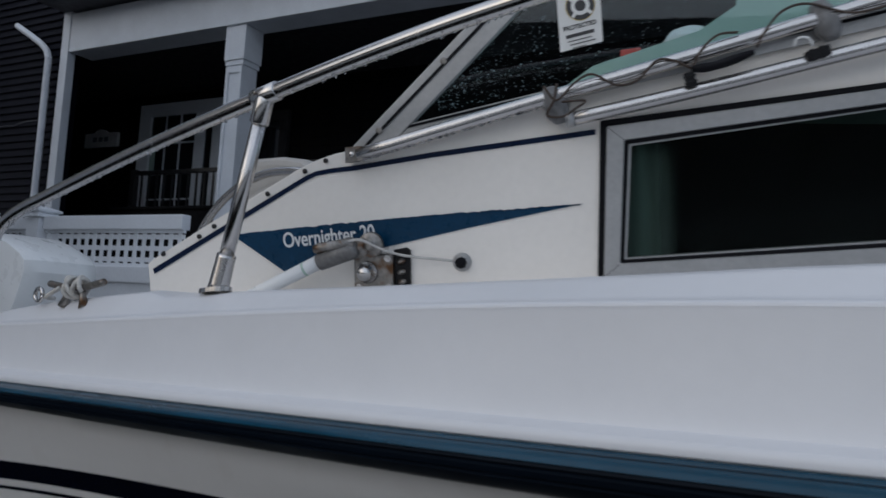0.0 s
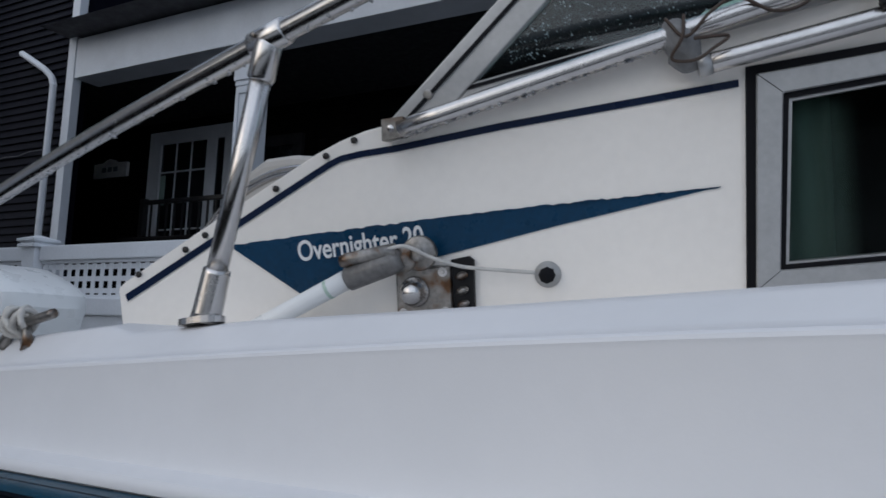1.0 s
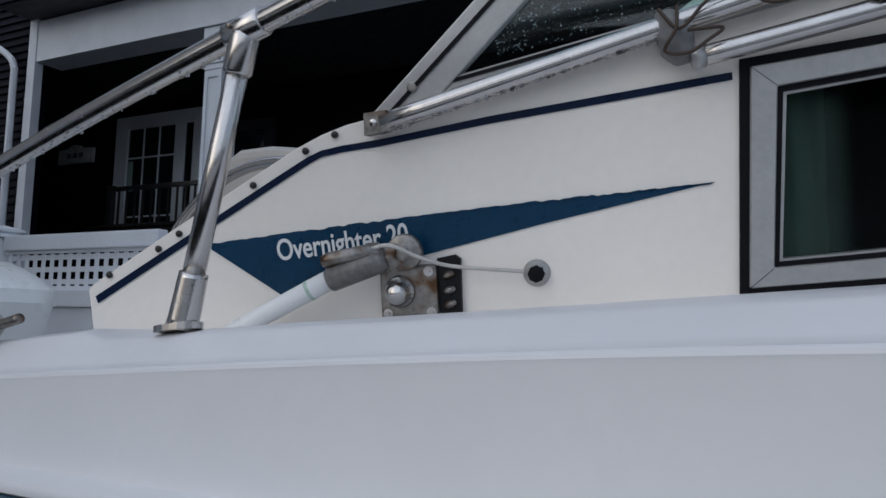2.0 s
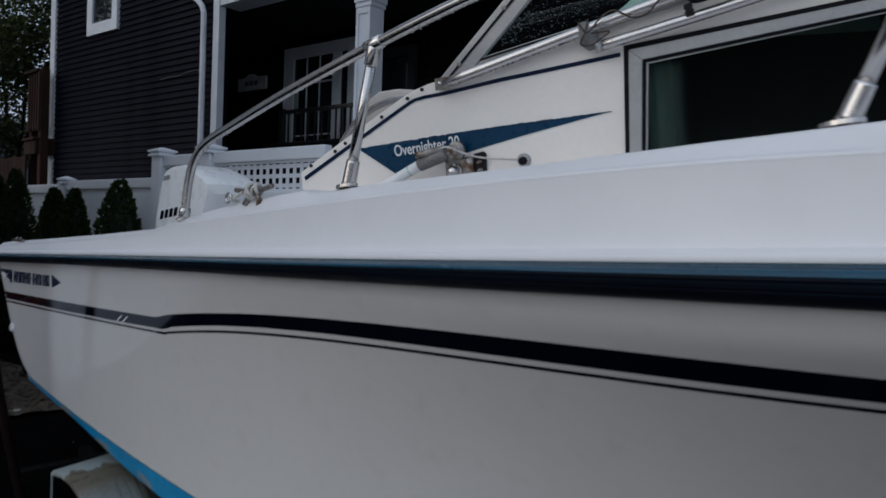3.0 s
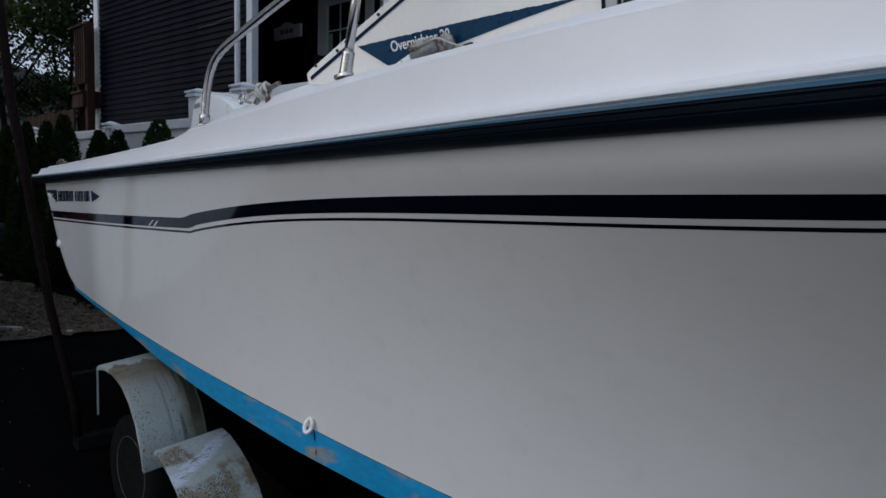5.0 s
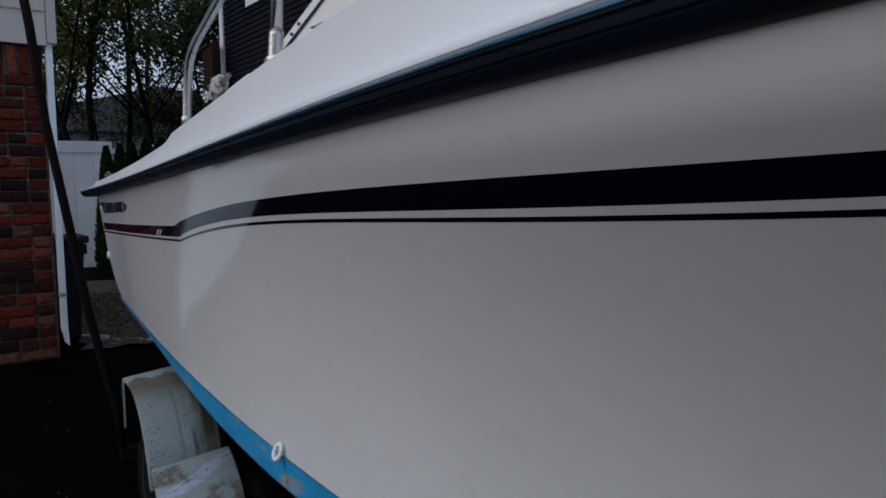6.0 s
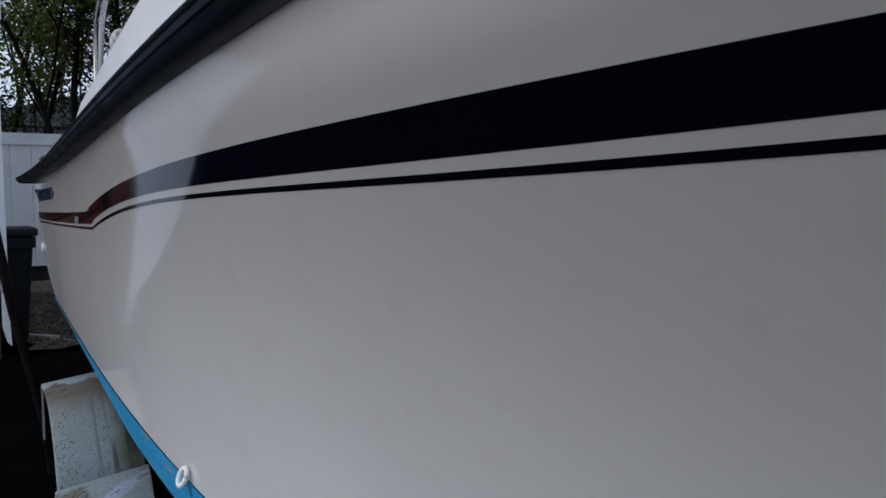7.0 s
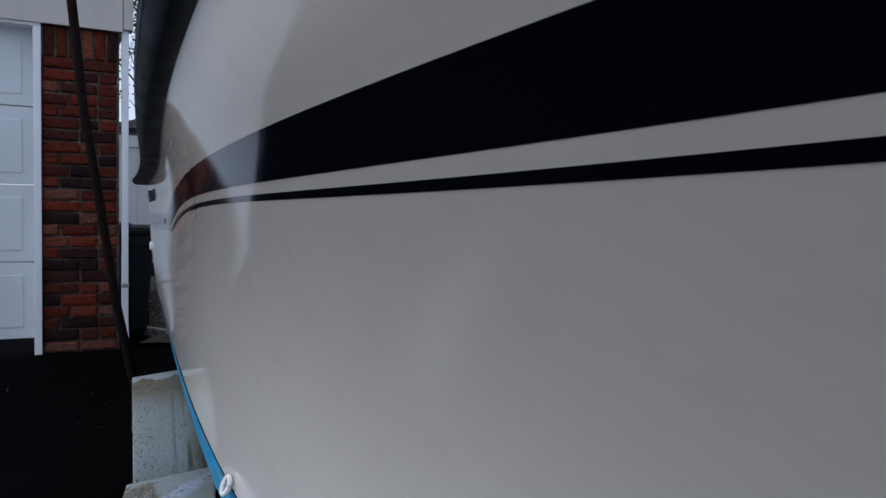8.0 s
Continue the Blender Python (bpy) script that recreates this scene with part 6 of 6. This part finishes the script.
# ---- small conifers along the fence ----
def arborvitae(x, y, base, top, radius, seed):
    r = random.Random(seed)
    ob = thing("arborvitae", "small dense green arborvitae in front of the white fence", "shrub", (x, y, base), group="arborvitae along the fence")
    h = top - base
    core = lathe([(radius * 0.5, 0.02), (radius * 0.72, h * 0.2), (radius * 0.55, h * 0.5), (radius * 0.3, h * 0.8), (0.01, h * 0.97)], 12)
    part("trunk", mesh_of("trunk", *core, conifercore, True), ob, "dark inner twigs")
    vs, fs = [], []
    for _ in range(6500):
        t = 1 - math.sqrt(r.random()) if r.random() < 0.3 else r.random()
        ang = r.uniform(0, 2 * math.pi)
        prof = (1 - t) ** 0.62 * (0.75 + 0.25 * math.sin(min(1, t * 5) * 1.57))
        rad = radius * prof * r.uniform(0.80, 1.03) * (1 + 0.09 * math.sin(ang * 3 + seed) + 0.07 * math.sin(ang * 7 + t * 9))
        p = Vector((rad * math.cos(ang), rad * math.sin(ang), h * t))
        out = Vector((math.cos(ang), math.sin(ang), 0.9)).normalized()
        side = out.cross(Vector((r.uniform(-1, 1), r.uniform(-1, 1), r.uniform(-1, 1)))).normalized()
        L, W = r.uniform(0.020, 0.048), r.uniform(0.007, 0.014)
        k = len(vs)
        vs += [p - side * W, p + side * W, p + out * L * 0.6 + side * W * 0.8, p + out * L, p + out * L * 0.6 - side * W * 0.8]
        fs.append((k, k + 1, k + 2, k + 3, k + 4))
    part("foliage", mesh_of("foliage", vs, fs, conifer), ob, "dense green scale foliage")


def shrubs():
    rows = ((-4.14, 1.580, 0.33), (-4.78, 1.525, 0.25), (-5.10, 1.535, 0.27), (-5.78, 1.70, 0.27), (-6.15, 1.66, 0.25), (-6.6, 1.68, 0.22), (-7.12, 1.67, 0.20), (-7.6, 1.695, 0.19), (-8.2, 1.71, 0.19))
    for i, (x, top, rad) in enumerate(rows):
        p = PLOT @ Vector((x, fence_y(x) - 0.36, top))
        arborvitae(p.x, p.y, -0.03, p.z, rad * BACK, 20 + i)


shrubs()


# ---- the dark house with its porch ----
HM = PLOT @ Matrix.Translation((-6.03, 4.274, 0)) @ Matrix.Rotation(radians(4.24), 4, "Z")   # local: x along the wall, y into the house


def hb(lo, hi, bevel=0.0):
    return moved(box(lo, hi, bevel), HM)


def build_house():
    h = thing("house", "dark slate sided house with white trim and a deep porch", "house", HM @ Vector((0, 0, 0)))
    T = Matrix.Translation(HM @ Vector((0, 0, 0))).inverted()

    def hp(name, chunk, mat, label="", parent=None):
        return part(name, mesh_of(name, *moved(chunk, T), mat), parent or h, label)

    L = 3.50
    wall = hp("side_wall", hb((-L, 0.02, -0.2), (-0.02, 0.20, 7.2)), sidingdark, "dark slate vinyl siding wall")
    hp("house_body", join(hb((-L, 1.62, -0.2), (6.5, 6.0, 7.2)), hb((-L, 0.20, 3.70), (-0.02, 1.62, 7.2)), hb((-L, 0.20, -0.2), (-L + 0.15, 1.62, 3.70))), sidingdark, "dark body of the house")
    n, e = 101, 0.0705
    lap = mesh_of("siding_course", *prism([(0.0, 0.012), (-0.024, 0.0), (-0.021, 0.012), (-0.004, e), (0.0, e)], lambda y, z: (-L + 0.03, y, z), lambda y, z: (-0.03, y, z)), sidingdark)
    for k in range(n):
        part("siding_course", lap, wall, m=T @ HM @ Matrix.Translation((0, 0.02, 0.0 + e * k)))
    hp("corner_board", hb((-L - 0.09, -0.02, -0.2), (-L + 0.03, 0.10, 7.2), 0.006), housetrim, "white corner board")
    hp("corner_board", hb((0.005, -0.02, 1.6), (0.105, 0.06, 7.2), 0.006), housetrim, "white corner board")
    # the window on the side wall
    w0, w1, z0, z1 = -2.60, -1.89, 3.585, 4.75
    win = hp("side_window", join(hb((w0, -0.035, z0), (w0 + 0.12, 0.03, z1), 0.006), hb((w1 - 0.12, -0.035, z0), (w1, 0.03, z1), 0.006), hb((w0 + 0.12, -0.035, z0), (w1 - 0.12, 0.03, z0 + 0.14), 0.006), hb((w0 + 0.12, -0.035, z1 - 0.12), (w1 - 0.12, 0.03, z1), 0.006)), housetrim, "white window casing")
    hp("pane", hb((w0 + 0.11, -0.010, z0 + 0.13), (w1 - 0.11, -0.002, z1 - 0.11)), house_pane, "dark window pane reflecting trees", win)
    # downspout with an elbow at the eave of the porch
    ds = [HM @ Vector(p) for p in ((-0.62, -0.06, 3.86), (-0.36, -0.07, 3.72), (-0.18, -0.07, 3.61), (-0.095, -0.07, 3.50), (-0.085, -0.07, 3.25), (-0.080, -0.07, 1.3))]
    hp("downspout", tube(smooth_path(ds, 4), 0.038, 10), housetrim, "white downspout with an elbow")
    cable = [HM @ Vector(p) for p in ((-0.95, -0.012, 2.895), (-0.75, -0.014, 2.905), (-0.60, -0.013, 2.90), (-0.45, -0.014, 2.925), (-0.22, -0.012, 2.93))]
    hp("wall_cable", tube(smooth_path(cable, 3), 0.0045, 6), roofgrey, "loose pale cable on the siding")
    # porch: floor, beam, ceiling, column, back wall
    hp("porch_floor", join(hb((0.0, 0.05, 1.50), (6.5, 1.50, 1.62), 0.01), hb((-L + 0.15, 0.20, 1.50), (0.0, 1.50, 1.62))), porchfloor, "grey porch floor")
    # skirt, ceiling and back wall have the recess's shade in their colour
    hp("porch_skirt", hb((0.0, 0.06, -0.2), (6.5, 0.12, 1.50)), porchshade, "skirt under the porch, darkened as if in shade")
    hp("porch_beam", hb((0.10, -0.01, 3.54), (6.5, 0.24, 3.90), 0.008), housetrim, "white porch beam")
    hp("porch_ceiling", join(hb((0.0, 0.24, 3.62), (6.5, 1.62, 3.68)), hb((-L + 0.15, 0.20, 3.62), (0.0, 1.62, 3.68))), ceilshade, "porch ceiling with its shade in the colour")
    hp("porch_roof", prism([(-0.3, 3.92), (2.6, 5.0), (2.9, 5.0), (2.9, 3.90)], lambda y, z: HM @ Vector((0.0, y, z)), lambda y, z: HM @ Vector((6.9, y, z))), roofgrey, "grey porch roof")
    c0 = 2.0
    col = hp("column", hb((c0 + 0.02, 0.03, 1.62), (c0 + 0.185, 0.195, 3.28), 0.006), housetrim, "white panelled square porch column")
    hp("capital", join(hb((c0, 0.01, 3.26), (c0 + 0.205, 0.215, 3.54), 0.006), hb((c0 + 0.010, 0.02, 3.22), (c0 + 0.195, 0.205, 3.26), 0.004)), housetrim, "column capital", col)
    for a, b in ((c0 + 0.02, c0 + 0.05), (c0 + 0.155, c0 + 0.185)):
        hp("panel_stile", hb((a, 0.020, 1.7), (b, 0.03, 3.21), 0.002), housetrim, "", col)
    hp("panel_rail", hb((c0 + 0.05, 0.020, 3.16), (c0 + 0.155, 0.03, 3.21), 0.002), housetrim, "", col)
    back = hp("porch_back_wall", hb((-L + 0.15, 1.50, 1.5), (6.5, 1.62, 3.62)), porchshade, "siding at the back of the porch, darkened for its shade")
    bl = mesh_of("porch_course", *prism([(0.0, 0.0), (-0.012, 0.0), (-0.005, 0.1), (0.0, 0.1)], lambda y, z: (-L + 0.16, y, z), lambda y, z: (6.4, y, z)), porchshade)
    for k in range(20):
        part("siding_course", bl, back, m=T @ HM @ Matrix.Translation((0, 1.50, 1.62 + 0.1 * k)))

    # door: frame, leaf with panes
    def bx(x):
        return (x + 6.03) / math.cos(radians(4.24)) + 0.11

    d0, d1 = bx(-6.77), bx(-5.78)
    door = hp("porch_door", hb((d0, 1.44, 1.62), (d0 + 0.18, 1.50, 3.50), 0.006), whitetrim, "white door casing")
    hp("casing", hb((d1 + 0.12, 1.44, 1.62), (d1 + 0.26, 1.50, 3.50), 0.006), whitetrim, "", door)
    hp("casing", hb((d0 + 0.18, 1.44, 3.36), (d1 + 0.12, 1.50, 3.50), 0.006), whitetrim, "", door)
    hp("leaf", hb((d0 + 0.20, 1.455, 1.64), (d1 - 0.14, 1.485, 2.12), 0.004), whitetrim, "white door panel", door)
    hp("leaf", hb((d1 - 0.14, 1.450, 1.64), (d1, 1.485, 3.36), 0.004), whitetrim, "white door stile", door)
    hp("pane", hb((d0 + 0.18, 1.465, 2.12), (d1 - 0.14, 1.475, 3.36)), house_pane, "dark door glass", door)
    hp("sidelight", hb((d1, 1.465, 1.64), (d1 + 0.12, 1.475, 3.36)), house_pane, "dark sidelight", door)
    for k in range(1, 3):
        x = d0 + 0.18 + (d1 - 0.14 - d0 - 0.18) * k / 3
        hp("glazing_bar", hb((x - 0.008, 1.457, 2.12), (x + 0.008, 1.468, 3.36)), whitetrim, "", door)
    for z in (2.43, 2.74, 3.05):
        hp("glazing_bar", hb((d0 + 0.18, 1.457, z - 0.008), (d1 - 0.14, 1.468, z + 0.008)), whitetrim, "", door)
    hp("door_curtain", hb((d0 + 0.185, 1.460, 2.7), (d0 + 0.26, 1.466, 3.02)), curtain, "pale curtain edge", door)
    e0, e1 = bx(-5.30), bx(-4.66)
    pw = hp("porch_window", join(hb((e0, 1.44, 2.0), (e0 + 0.10, 1.50, 3.30), 0.006), hb((e1 - 0.10, 1.44, 2.0), (e1, 1.50, 3.30), 0.006), hb((e0 + 0.10, 1.44, 3.20), (e1 - 0.10, 1.50, 3.30), 0.006), hb((e0 + 0.10, 1.44, 2.0), (e1 - 0.10, 1.50, 2.1), 0.006)), ceilshade, "porch window casing in the shaded ceiling colour")
    hp("pane", hb((e0 + 0.10, 1.465, 2.1), (e1 - 0.10, 1.475, 3.20)), house_pane, "dark porch window pane", pw)
    return bx


bx = build_house()


def porch_things():
    # plaque on the porch wall
    p0 = bx(-7.69)
    x0, x1 = p0, p0 + 0.56
    outline = [(x0, 3.065), (x1, 3.065), (x1, 3.225), (x0 + 0.38, 3.232), (x0 + 0.34, 3.262), (x0 + 0.27, 3.278), (x0 + 0.20, 3.262), (x0 + 0.16, 3.236), (x0, 3.230)]
    pq = thing("house_plaque", "pale arched plaque with unreadable bars on the porch wall", "plaque", HM @ Vector((p0 + 0.28, 1.47, 3.06)))
    T = Matrix.Translation(HM @ Vector((p0 + 0.28, 1.47, 3.06))).inverted()
    part("plate", mesh_of("plate", *moved(prism(outline, lambda x, z: HM @ Vector((x, 1.450, z)), lambda x, z: HM @ Vector((x, 1.485, z))), T), plaquemat), pq)
    for k, w in enumerate((0.07, 0.07, 0.07)):
        part("writing_bar", mesh_of("writing_bar", *moved(hb((x0 + 0.15 + 0.095 * k, 1.446, 3.125), (x0 + 0.15 + 0.095 * k + w, 1.451, 3.18)), T), greysiding), pq)
    # black railing inside the porch
    r = thing("porch_railing", "black metal porch railing with thin balusters", "railing", HM @ Vector((0.3, 0.95, 1.62)))
    T = Matrix.Translation(HM @ Vector((0.3, 0.95, 1.62))).inverted()

    def sx(x):
        return (x + 6.03) / math.cos(radians(4.24)) + 0.07

    a, b = sx(-6.19), sx(-3.9)
    part("handrail", mesh_of("handrail", *moved(hb((a, 0.97, 2.60), (b, 1.02, 2.64), 0.006), T), blackmetal), r)
    part("bottom_rail", mesh_of("bottom_rail", *moved(hb((a, 0.98, 2.18), (b, 1.01, 2.21), 0.004), T), blackmetal), r)
    bar = mesh_of("baluster", *box((-0.008, -0.008, 0), (0.008, 0.008, 0.40)), blackmetal)
    n = int((b - a) / 0.105)
    for k in range(n + 1):
        part("baluster", bar, r, m=T @ HM @ Matrix.Translation((a + k * (b - a) / n, 0.995, 2.20)))
    for x in (a, b):
        part("newel", mesh_of("newel", *moved(hb((x - 0.03, 0.965, 1.62), (x + 0.03, 1.025, 2.66), 0.004), T), blackmetal), r)
    box_ = thing("porch_bench", "dark storage bench on the porch", "bench", HM @ Vector((-0.0 + 1.0, 1.2, 1.62)))
    T = Matrix.Translation(HM @ Vector((1.0, 1.2, 1.62))).inverted()
    part("bench_body", mesh_of("bench_body", *moved(hb((0.25, 0.5, 1.62), (1.9, 0.92, 2.16), 0.015), T), porchshade), box_)
    part("bench_lid", mesh_of("bench_lid", *moved(hb((0.23, 0.48, 2.16), (1.92, 0.94, 2.19), 0.008), T), porchshade), box_)


porch_things()


# ---- stained wooden deck on the far end of the house ----
def build_wood_deck():
    d = thing("wooden_deck", "raised brown stained wooden deck with a slatted railing", "deck", PLOT @ Vector((-10.3, 4.3, 0)))
    T = Matrix.Translation(PLOT @ Vector((-10.3, 4.3, 0))).inverted() @ PLOT @ Matrix.Translation((0.16, 0, 0))

    def wp(name, lo, hi, label="", bevel=0.01):
        return part(name, mesh_of(name, *moved(box(lo, hi, bevel), T), woodbrown), d, label)

    wp("rim_joist", (-10.02, 3.78, 2.16), (-9.62, 3.83, 2.34), "weathered rim joist")
    wp("rim_joist", (-9.66, 3.78, 2.16), (-9.61, 6.2, 2.34))
    for k in range(14):
        wp("deck_board", (-10.02, 3.75 + 0.15 * k, 2.34), (-9.6, 3.89 + 0.15 * k, 2.375))
    for x in (-9.99, -9.68):
        wp("deck_post", (x, 3.83, 0.0), (x + 0.10, 3.93, 3.27), "square wooden post")
    wp("top_rail", (-10.02, 3.76, 3.21), (-9.6, 3.90, 3.25), "flat top rail")
    wp("lower_rail", (-10.02, 3.80, 2.50), (-9.6, 3.85, 2.56))
    for k in range(5):
        wp("picket", (-9.94 + 0.085 * k, 3.79, 2.46), (-9.895 + 0.085 * k, 3.815, 3.21), bevel=0.004)
    f = thing("wooden_fence", "low brown board fence behind the arborvitae", "fence", PLOT @ Vector((-10.9, 3.75, 0)))
    for k in range(14):
        part("board", mesh_of("board", *moved(box((-1.0 + 0.16 * k, -0.012, 0), (-0.85 + 0.16 * k, 0.012, 2.13 + 0.01 * (k % 3)), 0.004), Matrix.Scale(BACK, 4)), woodbrown), f)


build_wood_deck()


# ---- distance: a neighbouring house and trees ----
def far_house():
    h = thing("neighbour_house", "pale grey neighbouring house behind the trees", "house", (-31, 7, 0))
    part("wall", mesh_of("wall", *box((-5, -6, -0.2), (3, 7, 3.5)), greysiding), h)
    part("roof", mesh_of("roof", *prism([(-6.5, 3.5), (7.5, 3.5), (0.5, 5.2)], lambda y, z: (3.4, y, z), lambda y, z: (-5.4, y, z)), roofgrey), h, "dark shingled roof")


far_house()


def tree(x, y, height, seed, lean=0.0, leaves=5200, low=1.6, foliage=leaf):
    r = random.Random(seed)
    t = thing("tree", "tall leafy deciduous tree with thin spring foliage", "tree", (x, y, -0.05), group="trees beyond the fence")
    chunks, tips = [], []

    def grow(p, d, length, rad, depth):
        pts, rs, q, dd = [p], [rad], p, d
        n = 5
        for i in range(n):
            dd = (dd + Vector((r.uniform(-0.18, 0.18), r.uniform(-0.18, 0.18), r.uniform(-0.05, 0.16)))).normalized()
            q = q + dd * (length / n)
            pts.append(q)
            rs.append(rad * (1 - 0.55 * (i + 1) / n))
            if depth >= 1:
                tips.append((q, depth))
        chunks.append(tube(pts, rs, 8 if depth == 0 else 5))
        if depth < 3:
            k = (7, 4, 3)[depth]
            for i in range(k):
                j = r.randint(2 if depth == 0 else 1, n)
                a = r.uniform(0, 2 * math.pi)
                nd = (dd * 0.55 + Vector((math.cos(a), math.sin(a), r.uniform(0.1, 0.7))) * 0.8).normalized()
                grow(pts[j], nd, length * r.uniform(0.42, 0.62), rs[j] * 0.5, depth + 1)

    grow(Vector((0, 0, 0)), Vector((lean, r.uniform(-0.05, 0.05), 1)).normalized(), height * 0.72, 0.02 + height * 0.0055, 0)
    part("trunk", mesh_of("trunk", *join(*chunks), barkmat, True), t, "dark trunk with forking limbs")
    vs, fs = [], []
    good = [p for p, dp in tips if p.z > low and (dp > 1 or r.random() < 0.6)]
    good = [p for p in good if r.random() < 0.15]
    for _ in range(int(leaves * 1.35)):
        c = r.choice(good)
        if c.z > 3.6 and r.random() < 0.4:
            continue
        p = c + Vector((r.gauss(0, 0.24), r.gauss(0, 0.24), r.gauss(0, 0.17)))
        a = Vector((r.uniform(-1, 1), r.uniform(-1, 1), r.uniform(-0.7, 0.4))).normalized()
        b = a.orthogonal().normalized()
        b = (b * math.cos(r.uniform(0, 6.28)) + a.cross(b) * math.sin(r.uniform(0, 6.28))).normalized()
        L, W = r.uniform(0.06, 0.12), r.uniform(0.024, 0.045)
        k = len(vs)
        vs += [p, p + a * L * 0.45 + b * W, p + a * L, p + a * L * 0.45 - b * W]
        fs.append((k, k + 1, k + 2, k + 3))
    part("crown", mesh_of("crown", vs, fs, foliage), t, "sparse fresh green leaves" if foliage is leaf else "dense dark green leaves")


tree(-15.51, 3.19, 10.0, 31, 0.0, 14000, low=0.8)
tree(-16.01, 3.54, 11.2, 32, 0.02, 14000, low=0.8)
tree(-17.26, 2.46, 9.4, 33, -0.05, 14000, low=0.6)
tree(-16.76, 4.96, 10.0, 39, 0.03, 10000, low=0.5)
tree(-19.64, 4.46, 11.8, 34, 0.03, 12000, low=0.6)
tree(-19.01, 6.96, 11.2, 35, 0.0, 12000, low=0.5)
tree(-21.51, 1.96, 10.6, 36, 0.02, 9000)
tree(-24.01, 5.96, 13.0, 37, 0.0, 12000)
tree(-22.76, 10.71, 12.4, 38, 0.0, 10000)
tree(-20.5, 3.1, 7.0, 43, 0.0, 4500, low=0.3, foliage=darkleaf)
tree(-21.0, 4.3, 6.2, 44, 0.03, 4500, low=0.3, foliage=darkleaf)
tree(-15.0, 5.6, 6.5, 41, 0.0, 9500, low=0.3, foliage=darkleaf)
tree(-17.5, 6.3, 7.5, 42, 0.02, 9500, low=0.3, foliage=darkleaf)
